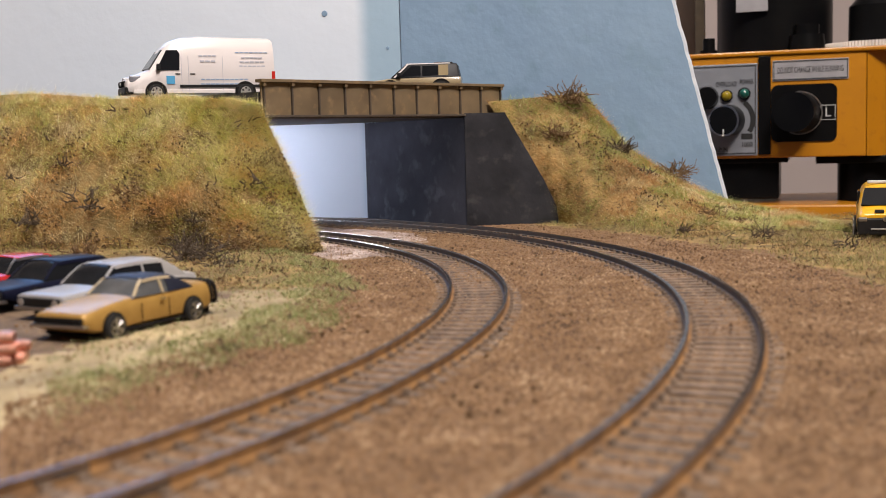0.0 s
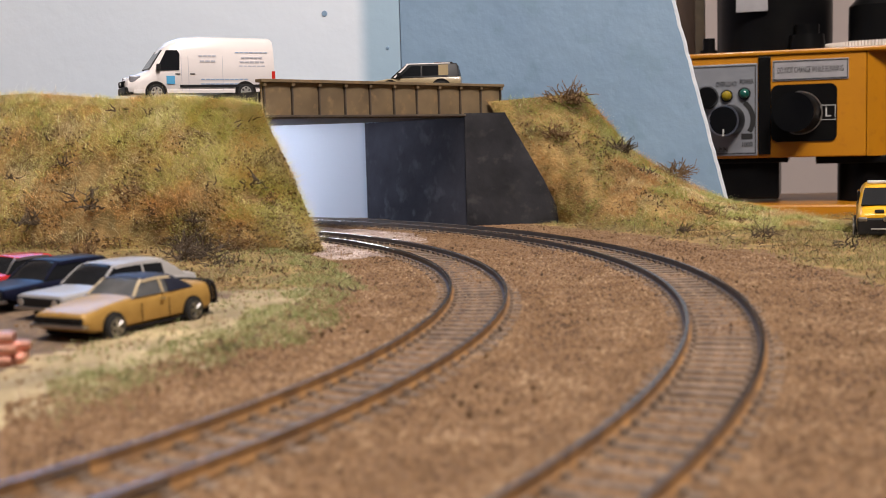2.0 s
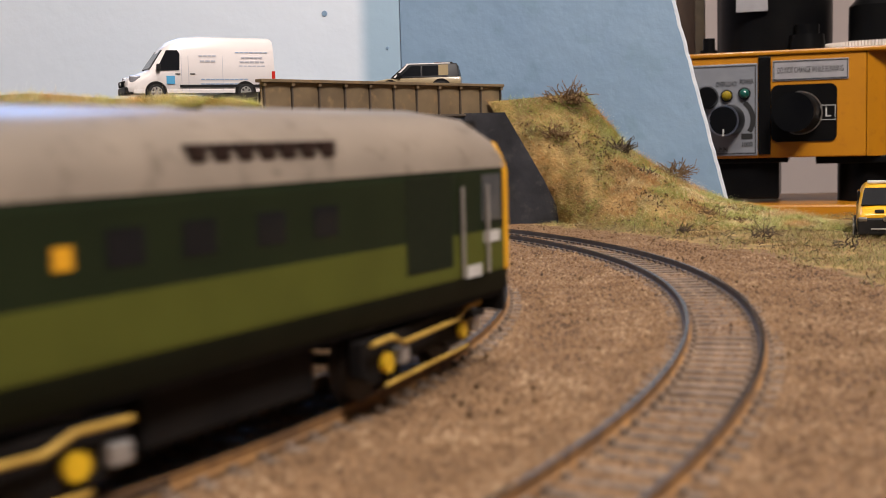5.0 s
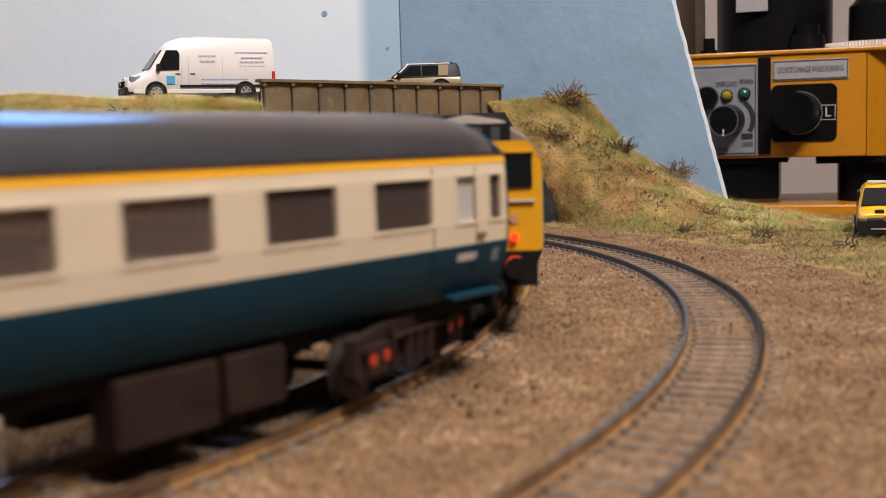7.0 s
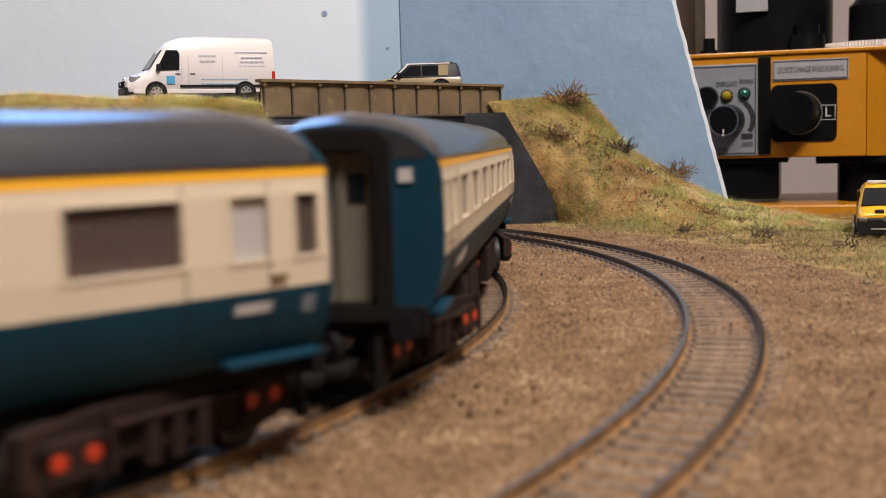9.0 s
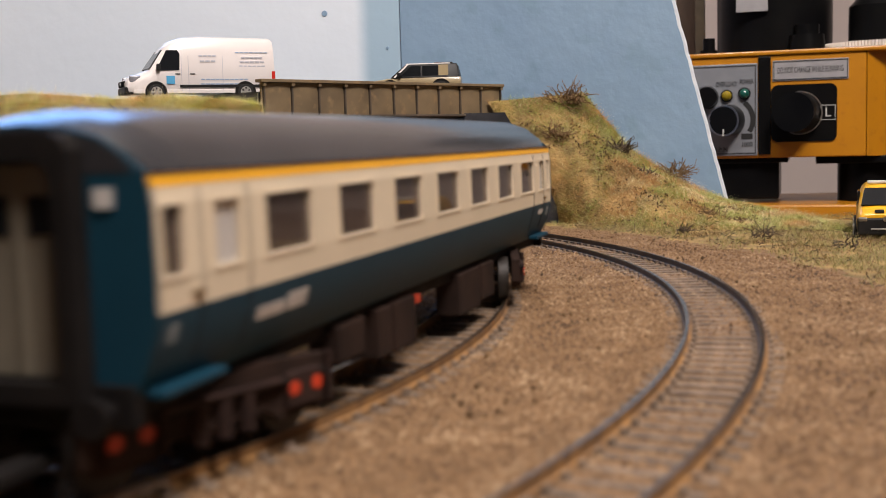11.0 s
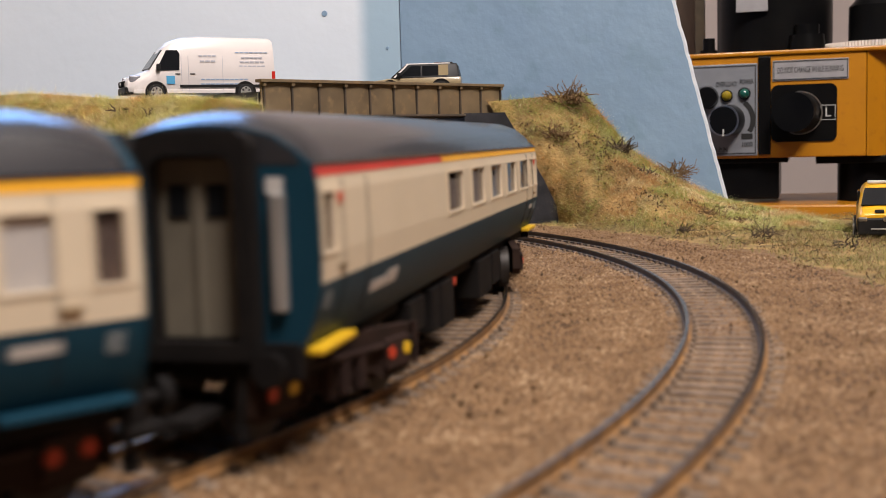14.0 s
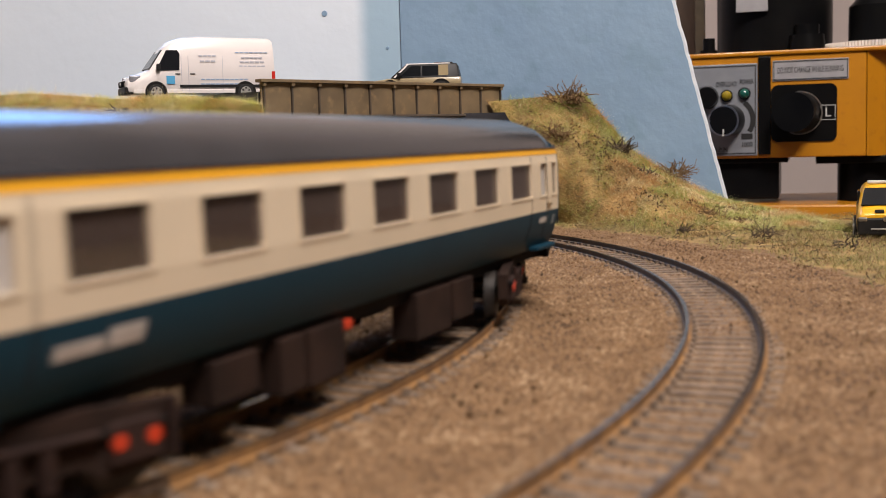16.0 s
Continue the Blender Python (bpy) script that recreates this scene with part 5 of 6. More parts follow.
def build_van():
    W, L, H = 0.0255, 0.0860, 0.0350
    w, h = W / 2, L / 2
    ang = -154.5
    c = thing("delivery_van", pose(-0.1405, 0.664, ROAD, 0, 0, ang), "white model panel van with blue lettering on the road", "van")
    g = 0.0042
    rows = [ring(x, a, b, q, q * k, 1.0) for x, a, b, q, k in (
        (h, g * 1.2, 0.0100, w * 0.84, 0.84), (h - 0.0012, g, 0.0122, w * 0.93, 0.88), (h - 0.0070, g, 0.0150, w * 0.98, 0.90), (h - 0.0135, g, 0.0175, w, 0.90),
        (h - 0.0215, g, 0.0298, w, 0.84), (h - 0.0262, g, 0.0336, w, 0.82), (h - 0.0330, g, 0.0359, w, 0.82), (h - 0.0440, g, 0.0368, w, 0.82), (-h + 0.0015, g, 0.0362, w, 0.82), (-h, g * 1.1, 0.0350, w * 0.97, 0.82))]
    part("body", loft(rows), M["van_white"], c, smooth=True)
    part("lower_trim", box(-h + 0.001, h - 0.004, -w * 1.005, w * 1.005, g * 0.95, g * 1.45, 0.0002), M["van_white"], c, "white sill")
    part("front_bumper", box(h - 0.0065, h + 0.0006, -w * 0.92, w * 0.92, g * 0.9, 0.0078, 0.0008), M["black"], c, "black front bumper")
    gr = part("grille", box(h - 0.0008, h + 0.0009, -w * 0.55, w * 0.55, 0.0080, 0.0112, 0.0004), M["under_black"], c, "dark front grille")
    part("badge", tube((h + 0.0008, 0, 0.0096), (h + 0.0012, 0, 0.0096), 0.0010, n=12), M["silver"], gr, "round silver badge")
    # windscreen
    pts = [(h - 0.0138, w * 0.80, 0.0180), (h - 0.0138, -w * 0.80, 0.0180), (h - 0.0213, -w * 0.72, 0.0284), (h - 0.0213, w * 0.72, 0.0284)]
    part("windscreen", loft([[(x + 0.0004, y, z + 0.0003) for x, y, z in pts], [(x - 0.0003, y, z - 0.0003) for x, y, z in pts]]), M["lit_glass"], c, "grey windscreen")
    for s in (1, -1):
        part("headlamp", box(h - 0.0085, h - 0.0022, s * w * 0.86 - 0.0012, s * w * 0.86 + 0.0009, 0.0102, 0.0142, 0.0007), M["lamp_grey"], c, "grey clear headlamp")
        out = [(h - 0.0175, 0.0168), (h - 0.0300, 0.0170), (h - 0.0306, 0.0262), (h - 0.0292, 0.0284), (h - 0.0232, 0.0282), (h - 0.0186, 0.0200)]
        y = lambda z: s * (w * (1.004 - 0.18 * max(0, (z - 0.0230) / 0.0120)))
        part("cab_window", loft([[(x, y(z) + s * 0.0002, z) for x, z in out], [(x, y(z) - s * 0.0006, z) for x, z in out]]), M["car_glass"], c, "dark cab door window")
        part("mirror", box(h - 0.0192, h - 0.0170, s * (w + 0.0012) - 0.0010, s * (w + 0.0012) + 0.0010, 0.0172, 0.0205, 0.0004), M["black"], c, "black door mirror")
        part("rub_strip", box(-h + 0.002, h - 0.030, s * w * 1.004 - 0.0002, s * w * 1.004 + 0.0002, 0.0072, 0.0088, 0.0001), M["black"], c, "dark side rubbing strip")
        for x in (h - 0.0312, h - 0.0352, -0.012):
            part("panel_seam", box(x - 0.0001, x + 0.0001, s * w * 1.001 - 0.0001, s * w * 1.001 + 0.0001, g * 1.3, 0.0250), M["grey_print"], c)
        for x in (h - 0.029, h - 0.0375):
            part("door_handle", box(x - 0.0014, x + 0.0014, s * w * 1.003 - 0.0002, s * w * 1.003 + 0.0003, 0.0146, 0.0152, 0.0001), M["black"], c, "black door handle")
        # faded lettering as plain bars
        for x, z, ln, hh, mm in ((-0.0035, 0.0252, 0.0105, 0.0012, "grey_print"), (-0.0035, 0.0222, 0.0095, 0.0012, "grey_print"), (-0.0295, 0.0272, 0.0200, 0.0007, "faded"), (-0.0295, 0.0242, 0.0130, 0.0010, "grey_print"), (-0.0295, 0.0218, 0.0150, 0.0010, "grey_print"), (-0.0295, 0.0194, 0.0160, 0.0010, "grey_print"), (-0.0130, 0.0118, 0.0280, 0.0008, "faded"), (-0.0130, 0.0092, 0.0280, 0.0008, "faded")):
            n = max(2, int(ln / 0.0026))
            yy = s * (w * (1.004 - 0.18 * max(0, (z - 0.0230) / 0.0120)))
            for i in range(n):
                xa = x + ln / 2 - (i + 0.08) * ln / n
                part("lettering_bar", box(xa - ln / n * 0.78, xa, yy - 0.0003, yy + 0.00005, z - hh * 0.36, z + hh * 0.36), M[mm], c, "illegible blue lettering")
        part("blue_square", box(h - 0.0272, h - 0.0225, s * w * 1.003 - 0.0002, s * w * 1.003 + 0.0002, 0.0092, 0.0138), M["cyan_print"], c, "small blue square mark")
        part("tail_lamp", box(-h - 0.0003, -h + 0.0018, s * w * 0.96 - 0.0008, s * w * 0.96 + 0.0006, 0.0095, 0.0165, 0.0002), M["red_lens"], c, "red tail lamp")
        for x in (h - 0.0165, -h + 0.0180):
            part("arch_shade", half_disc(x, s * w * 0.992, 0.0046, 0.0062, 0.0003), M["under_black"], c, "black half disc standing for the shaded wheel arch")
            wheel(c, x, s * w * 0.955, 0.0046, 0.0028, M["silver"], 6)
    return c


build_van()


def build_offroader():
    W, L = 0.0245, 0.0560
    w, h = W / 2, L / 2
    c = thing("off_roader", pose(-0.0135, 0.712, ROAD - 0.0002, 0, 0, 176), "beige model off-road car with a white roof on the bridge", "car")
    g = 0.0046
    rows = [ring(x, a, b, q, q * 0.95) for x, a, b, q in ((h, g * 1.3, 0.0098, w * 0.90), (h - 0.002, g, 0.0112, w * 0.97), (h - 0.012, g, 0.0126, w), (0, g, 0.0131, w), (-h + 0.002, g, 0.0131, w), (-h, g * 1.2, 0.0126, w * 0.95))]
    part("body", loft(rows), M["beige"], c, smooth=True)
    cb = Cabin(h - 0.0130, h - 0.0225, -h + 0.0022, -h + 0.0006, 0.0126, 0.0206, w * 0.95, w * 0.82)
    part("cabin", cb.shell(), M["black"], c, "black glazed cabin", smooth=True)
    part("roof", box(-h + 0.0062, h - 0.0222, -w * 0.81, w * 0.81, 0.0200, 0.0211, 0.0006), M["van_white"], c, "white roof panel")
    part("roof_hatch", box(-h + 0.0050, -h + 0.0165, -w * 0.74, w * 0.74, 0.0205, 0.0216, 0.0004), M["black"], c, "black roof rack panel")
    part("windscreen", cb.screen(True), M["lit_glass"], c, "grey windscreen")
    for s in (1, -1):
        part("side_window", cb.side(h - 0.0190, -0.0035, h - 0.0255, -0.0035, s), M["car_glass"], c, "dark side window")
        part("side_window", cb.side(-0.0045, -0.0145, -0.0045, -0.0145, s), M["car_glass"], c)
        part("side_panel", cb.side(-0.0145, -0.0205, -0.0145, -0.0205, s, 0.10, 0.90), M["beige"], c, "beige square side panel")
        part("door_pillar", cb.side(h - 0.0145, h - 0.0160, h - 0.0230, h - 0.0243, s, 0.0, 1.0, 0.0003), M["van_white"], c, "white windscreen pillar")
        for x in (h - 0.0125, -h + 0.0120):
            part("arch_shade", half_disc(x, s * w * 0.985, 0.0050, 0.0064, 0.0003), M["under_black"], c)
            wheel(c, x, s * w * 0.95, 0.0050, 0.0032, M["silver"], 6)
        part("mirror", box(h - 0.0195, h - 0.0172, s * (w + 0.0008) - 0.0009, s * (w + 0.0008) + 0.0009, 0.0130, 0.0155, 0.0003), M["black"], c, "black door mirror")
    return c


build_offroader()


def build_patrol_van():
    W, L, H = 0.0250, 0.0640, 0.0252
    w, h = W / 2, L / 2
    c = thing("patrol_van", pose(0.2140, 0.5450, -0.0046, 0, 0, -110), "yellow model patrol van with a black bumper on the grass", "van")
    g = 0.0030
    rows = [ring(x, a, b, q, q * k) for x, a, b, q, k in ((h, g * 1.2, 0.0118, w * 0.90, 0.92), (h - 0.0015, g, 0.0136, w * 0.97, 0.92), (h - 0.0075, g, 0.0152, w, 0.92), (h - 0.0150, g, 0.0240, w, 0.80), (h - 0.0190, g, 0.0252, w, 0.80), (-h + 0.001, g, 0.0250, w, 0.80), (-h, g * 1.2, 0.0240, w * 0.97, 0.80))]
    part("body", loft(rows), M["yellow_van"], c, smooth=True)
    pts = [(h - 0.0080, w * 0.84, 0.0158), (h - 0.0080, -w * 0.84, 0.0158), (h - 0.0148, -w * 0.72, 0.0234), (h - 0.0148, w * 0.72, 0.0234)]
    part("windscreen", loft([[(x + 0.0005, y, z + 0.0003) for x, y, z in pts], [(x - 0.0003, y, z - 0.0003) for x, y, z in pts]]), M["car_glass"], c, "dark windscreen")
    part("front_bumper", box(h - 0.0040, h + 0.0008, -w * 0.98, w * 0.98, g * 0.8, 0.0105, 0.0009), M["black"], c, "black front bumper and grille")
    part("grille_bar", box(h + 0.0006, h + 0.0011, -w * 0.50, w * 0.50, 0.0050, 0.0058, 0.0001), M["silver"], c, "grey plate bar")
    part("badge", tube((h + 0.0006, 0, 0.0100), (h + 0.0011, 0, 0.0100), 0.0012, n=14), M["chrome"], c, "round chrome badge")
    for s in (1, -1):
        part("headlamp", box(h - 0.0025, h + 0.0010, s * w * 0.76 - 0.0022, s * w * 0.76 + 0.0016, 0.0088, 0.0108, 0.0005), M["chrome"], c, "clear headlamp")
        part("bonnet_mark", box(h - 0.0030, h - 0.0002, s * 0.0026 - 0.0020, s * 0.0026 + 0.0020, 0.0128, 0.0142, 0.0002), M["ink"], c, "black mark on the bonnet")
        part("side_window", box(h - 0.0290, h - 0.0150, s * w * 0.925 - 0.0006, s * w * 0.925 + 0.0006, 0.0160, 0.0222, 0.0004), M["car_glass"], c)
        for x in (h - 0.0120, -h + 0.0130):
            part("arch_shade", half_disc(x, s * w * 0.985, 0.0042, 0.0054, 0.0003), M["under_black"], c)
            wheel(c, x, s * w * 0.95, 0.0042, 0.0030, M["silver"], 6)
    part("light_bar", box(h - 0.0230, h - 0.0190, -w * 0.62, w * 0.62, 0.0254, 0.0268, 0.0004), M["white_print"], c, "white roof light bar")


build_patrol_van()


def build_copper():
    rows = ((0, 4), (1, 3), (2, 2))
    for k, n in rows:
        for i in range(n):
            y = (i - (n - 1) / 2) * 0.0029
            z = YARD + 0.0014 + k * 0.0024
            bm = tube((-0.030, 0, 0), (0.0, 0, 0), 0.00140, n=16)
            tube((-0.001, 0, 0), (0.0008, 0, 0), 0.00115, n=16, bm=bm)
            ob = link("copper_pipe", bm, M["copper"], smooth=True)
            ob.matrix_basis = pose(-0.0975 + 0.0006 * ((i * 3 + k) % 4) - 0.0016 * (k == 2), 0.2520 + y, z, 0, 0, 8)
            tagged(ob, "shiny copper pipe in a small stack on the yard", "pipe", "stack of copper pipes")


build_copper()

# ---- workshop machine behind the board ----


def build_machine():
    m = thing("milling_machine", pose(0.3765, 1.0, -0.0415, 0, 0, -18), "yellow workshop milling machine with black motor and controls", "machine tool")
    z = 0.0415
    part("head", box(-0.21, 0.0, 0.0, 0.14, 0.0230 + z, 0.1150 + z, 0.0012), M["machine"], m, "orange-yellow painted machine head")
    side = [(0.0005, 0.0), (0.040, 0.030), (0.040, 0.14), (0.0005, 0.14)]
    part("head_side", slab(side, 0.0230 + z, 0.1150 + z), M["machine"], m, "orange-yellow angled side")
    part("top_lip", box(-0.212, 0.042, -0.0025, 0.142, 0.1150 + z, 0.1190 + z, 0.0012), M["machine"], m)
    part("divider", box(-0.0918, -0.0810, -0.0030, 0.004, 0.0260 + z, 0.1140 + z, 0.0006), M["machine_black"], m, "black divider strip")
    pn = part("control_panel", box(-0.190, -0.0925, -0.0022, 0.002, 0.0255 + z, 0.1085 + z, 0.0006), M["panel_silver"], m, "silver control panel")
    for a, b, c0, d in ((-0.1885, -0.0940, 0.1060, 0.1068), (-0.1885, -0.0940, 0.0272, 0.0280)):
        part("border_line", box(a, b, -0.0026, -0.0022, c0 + z, d + z), M["ink"], pn)
    part("border_line", box(-0.0948, -0.0940, -0.0026, -0.0022, 0.0272 + z, 0.1068 + z), M["ink"], pn)

    def face(x, zz, out=-0.0028):
        return pose(x, out, zz + z, 90, 0, 0)

    text_mesh("lettering", "OVERLOAD", 0.0044, M["ink"], pn, face(-0.1200, 0.0905), 0.0180)
    text_mesh("lettering", "POWER", 0.0044, M["ink"], pn, face(-0.1020, 0.0920), 0.0118)
    text_mesh("lettering", "R.P.M", 0.0044, M["ink"], pn, face(-0.1250, 0.0310), 0.0120)
    text_mesh("lettering", "1000", 0.0044, M["ink"], pn, face(-0.1018, 0.0355), 0.0090)
    part("scale_block", box(-0.1068, -0.0968, -0.0027, -0.0022, 0.0405 + z, 0.0455 + z), M["ink"], pn, "illegible number block")
    pts = [(radians(52 - 8.5 * i), 0.0222) for i in range(11)] + [(radians(-33 + 8.5 * i), 0.0178) for i in range(11)]
    part("scale_arc", upright([(-0.1165 + r * math.cos(a), 0.0580 + z + r * math.sin(a)) for a, r in pts], -0.0026, -0.0022), M["ink"], pn, "black dial arc")
    for x, zz, mm, lab in ((-0.1195, 0.0800, "amber", "amber indicator lamp"), (-0.1040, 0.0815, "green_lens", "green indicator lamp")):
        ring_ = part("lamp_bezel", tube((x, -0.0022, zz + z), (x, -0.0038, zz + z), 0.0056, n=20), M["machine_black"], pn, "dark lamp bezel", smooth=True)
        own = bmesh.new()
        bmesh.ops.create_uvsphere(own, u_segments=18, v_segments=10, radius=0.0047)
        bmesh.ops.transform(own, matrix=Matrix.Translation((x, -0.0040, zz + z)), verts=own.verts[:])
        part("lamp_lens", own, M[mm], ring_, lab, smooth=True)
    part("stop_button", tube((-0.1370, -0.002, 0.0790 + z), (-0.1370, -0.012, 0.0790 + z), 0.0105, 0.0095, n=28), M["machine_black"], pn, "round black push button", smooth=True)
    kb = part("speed_knob", tube((-0.1170, -0.002, 0.0580 + z), (-0.1210, -0.022, 0.0575 + z), 0.0140, 0.0132, n=32), M["machine_black"], pn, "black speed knob with a chrome rim", smooth=True)
    part("knob_rim", tube((-0.1208, -0.0212, 0.0575 + z), (-0.12115, -0.0226, 0.0575 + z), 0.0138, n=32), M["chrome"], kb, "bright chrome rim", smooth=True)
    part("knob_cap", tube((-0.1211, -0.0224, 0.0575 + z), (-0.1213, -0.0231, 0.0575 + z), 0.0126, n=32), M["machine_black"], kb, smooth=True)
    part("knob_pointer", box(-0.1218, -0.1208, -0.0236, -0.0230, 0.0435 + z, 0.0500 + z), M["white_print"], kb)
    lb = part("warning_label", box(-0.0795, -0.0150, -0.0012, 0.001, 0.0915 + z, 0.1098 + z, 0.0002), M["label_white"], m, "silver warning label")
    for a, b, c0, d in ((-0.0787, -0.0158, 0.1082, 0.1090), (-0.0787, -0.0158, 0.0923, 0.0931), (-0.0787, -0.0780, 0.0923, 0.1090), (-0.0165, -0.0158, 0.0923, 0.1090)):
        part("border_line", box(a, b, -0.0016, -0.0012, c0 + z, d + z), M["ink"], lb)
    text_mesh("lettering", "DO NOT CHANGE WHILE RUNNING", 0.0056, M["ink"], lb, face(-0.0473, 0.1006, -0.0015), 0.0560)
    corners = [(cx + 0.006 * math.cos(radians(q)), cz + z + 0.006 * math.sin(radians(q))) for cx, cz, q0 in ((-0.0305, 0.0820, 0), (-0.0748, 0.0820, 90), (-0.0748, 0.0430, 180), (-0.0305, 0.0430, 270)) for q in range(q0, q0 + 91, 15)]
    lv = part("lever_plate", upright(corners, -0.0014, 0.001), M["machine_black"], m, "black lever plate")
    part("gear_knob", tube((-0.0560, -0.001, 0.0625 + z), (-0.0615, -0.030, 0.0630 + z), 0.0182, 0.0176, n=36), M["machine_black"], lv, "large black gear knob", smooth=True)
    part("gear_knob_ring", ring_band(-0.0560, -0.0060, 0.0625 + z, 0.0184, 0.0193, 0.0008, 32), M["steel"], lv)
    for a, b, c0, d in ((-0.0388, -0.0258, 0.0685, 0.0690), (-0.0388, -0.0258, 0.0557, 0.0562), (-0.0388, -0.0383, 0.0557, 0.0690), (-0.0263, -0.0258, 0.0557, 0.0690)):
        part("border_line", box(a, b, -0.0020, -0.0014, c0 + z, d + z), M["white_print"], lv)
    text_mesh("lettering", "L", 0.0085, M["white_print"], lv, face(-0.0322, 0.0623, -0.0018))
    # motor and caps on top
    mt = part("motor", tube((-0.080, 0.070, 0.119 + z), (-0.080, 0.070, 0.300 + z), 0.0530, n=48), M["machine_black"], m, "black motor housing", smooth=True)
    part("motor_label", box(-0.112, -0.084, 0.0130, 0.0150, 0.1560 + z, 0.1800 + z), M["label_white"], mt, "silver motor label")
    part("motor_foot", tube((-0.0505, 0.020, 0.119 + z), (-0.0505, 0.020, 0.1330 + z), 0.0165, 0.0150, n=24, bm=tube((-0.0505, 0.020, 0.1330 + z), (-0.0505, 0.020, 0.1420 + z), 0.0110, n=20)), M["machine_black"], mt, smooth=True)
    part("small_cap", tube((-0.1365, 0.014, 0.118 + z), (-0.1365, 0.014, 0.1335 + z), 0.0058, 0.0054, n=20, bm=tube((-0.1365, 0.014, 0.1185 + z), (-0.1365, 0.014, 0.1225 + z), 0.0085, n=20)), M["machine_black"], m, "small black cap", smooth=True)
    part("spindle_cap", tube((0.012, 0.050, 0.124 + z), (0.012, 0.050, 0.158 + z), 0.0262, 0.0258, n=32, bm=tube((0.012, 0.050, 0.158 + z), (0.012, 0.050, 0.1655 + z), 0.0258, 0.0190, n=32)), M["machine_black"], m, "black spindle cap", smooth=True)
    gear = bmesh.new()
    n = 110
    pts = []
    for i in range(n * 2):
        a = math.pi * i / n
        rr = 0.0500 if i % 2 else 0.0485
        pts.append((0.010 + rr * math.cos(a), 0.052 + rr * math.sin(a)))
    part("white_gear", slab(pts, 0.1195 + z, 0.1245 + z), M["white_plastic"], m, "white toothed plastic ring")
    # column, spindle housings and base below the head
    part("column", box(-0.180, -0.1605, 0.141, 0.165, 0.0, 0.36 + z), M["post"], m, "dark bronze column")
    part("column_guide", box(-0.1603, -0.1515, 0.141, 0.155, 0.0, 0.36 + z), M["gangway"], m, "tan column guide")
    part("spindle_box", box(-0.165, -0.0740, 0.010, 0.100, -0.0150 + z, 0.0225 + z, 0.002), M["machine_black"], m, "black block under the head")
    part("spindle_flange", box(-0.165, -0.0660, 0.004, 0.104, 0.0185 + z, 0.0232 + z, 0.0008), M["machine_black"], m)
    part("quill_flange", box(-0.042, 0.030, 0.010, 0.090, 0.0165 + z, 0.0232 + z, 0.0008), M["machine_black"], m)
    part("quill", tube((0.002, 0.045, -0.024 + z), (0.002, 0.045, 0.0170 + z), 0.0250, n=32), M["machine_black"], m, "black quill", smooth=True)
    part("base_plate", box(-0.22, 0.09, -0.02, 0.17, 0.0, -0.0185 + z, 0.002), M["machine"], m, "orange-yellow machine base")


build_machine()
tagged(link("bench", box(-0.20, 1.40, 0.93, 1.60, -0.085, -0.0417, 0.002), M["bench"]), "brown workbench top under the machine", "bench", "", "structure")

# ---- grass, chips, twigs ----


def blades(name, points, material, label, length, width, lean, category="grass"):
    """points: list of (place, normal). Thin bent blades, one mesh."""
    rng = np.random.default_rng(abs(hash(len(points))) % 1000 + 5)
    P = np.array([p for p, _ in points])
    N = np.array([n for _, n in points])
    n = len(P)
    a = rng.uniform(0, 2 * math.pi, n)
    h = length * rng.uniform(0.45, 1.25, n)
    d = N + np.stack([np.cos(a), np.sin(a), np.zeros(n)], 1) * (lean * rng.uniform(0.2, 1.0, n))[:, None]
    d /= np.linalg.norm(d, axis=1)[:, None]
    b = rng.uniform(0, 2 * math.pi, n)
    side = np.stack([np.cos(b), np.sin(b), np.zeros(n)], 1) * (width * rng.uniform(0.6, 1.3, n))[:, None]
    sag = np.stack([np.cos(a), np.sin(a), -0.7 * np.ones(n)], 1) * (h * 0.28 * rng.uniform(0, 1, n))[:, None]
    mid = P + d * (h * 0.55)[:, None]
    tip = P + d * h[:, None] + sag
    V = np.stack([P - side, P + side, mid + side * 0.8, mid - side * 0.8, tip], 1).reshape(-1, 3)
    F = []
    for i in range(n):
        k = 5 * i
        F.append((k, k + 1, k + 2, k + 3))
        F.append((k + 3, k + 2, k + 4))
    return raw(name, V.tolist(), F, material, None, "stuff", label, category)


def on_sheet(fn, n, u0, u1, v0, v1, up=0.5):
    out = []
    e = 0.004
    for _ in range(n):
        u, v = random.uniform(u0, u1), random.uniform(v0, v1)
        p = fn(u, v)
        du = fn(min(u + e, 1), v) - fn(max(u - e, 0), v)
        dv = fn(u, min(v + e, 1)) - fn(u, max(v - e, 0))
        nn = du.cross(dv)
        if nn.length < 1e-12:
            continue
        nn.normalize()
        if nn.z < 0:
            nn = -nn
        nn = (nn + Vector((0, 0, up))).normalized()
        out.append((tuple(p), tuple(nn)))
    return out


def on_ground(n, test, x0, x1, y0, y1):
    out = []
    tries = 0
    while len(out) < n and tries < n * 30:
        tries += 1
        x, y = random.uniform(x0, x1), random.uniform(y0, y1)
        if random.random() < test(x, y):
            out.append(((x, y, ground_z(x, y)), (0, 0, 1)))
    return out


def ring_of(k, x, y):
    return math.hypot(x - BENDS[k][0][0], y - BENDS[k][0][1])


def verge(x, y):
    if not -0.36 < x / y < 0.05:
        return 0
    r = ring_of(0, x, y) + 0.012 * noise.noise((x * 40, y * 40, 7))
    if r > 0.334 or r < 0.286:
        return 0
    return (0.12 + 0.88 * (0.311 < r < 0.330)) * (0.35 + 0.65 * (noise.noise((x * 55, y * 55, 1)) > -0.1))


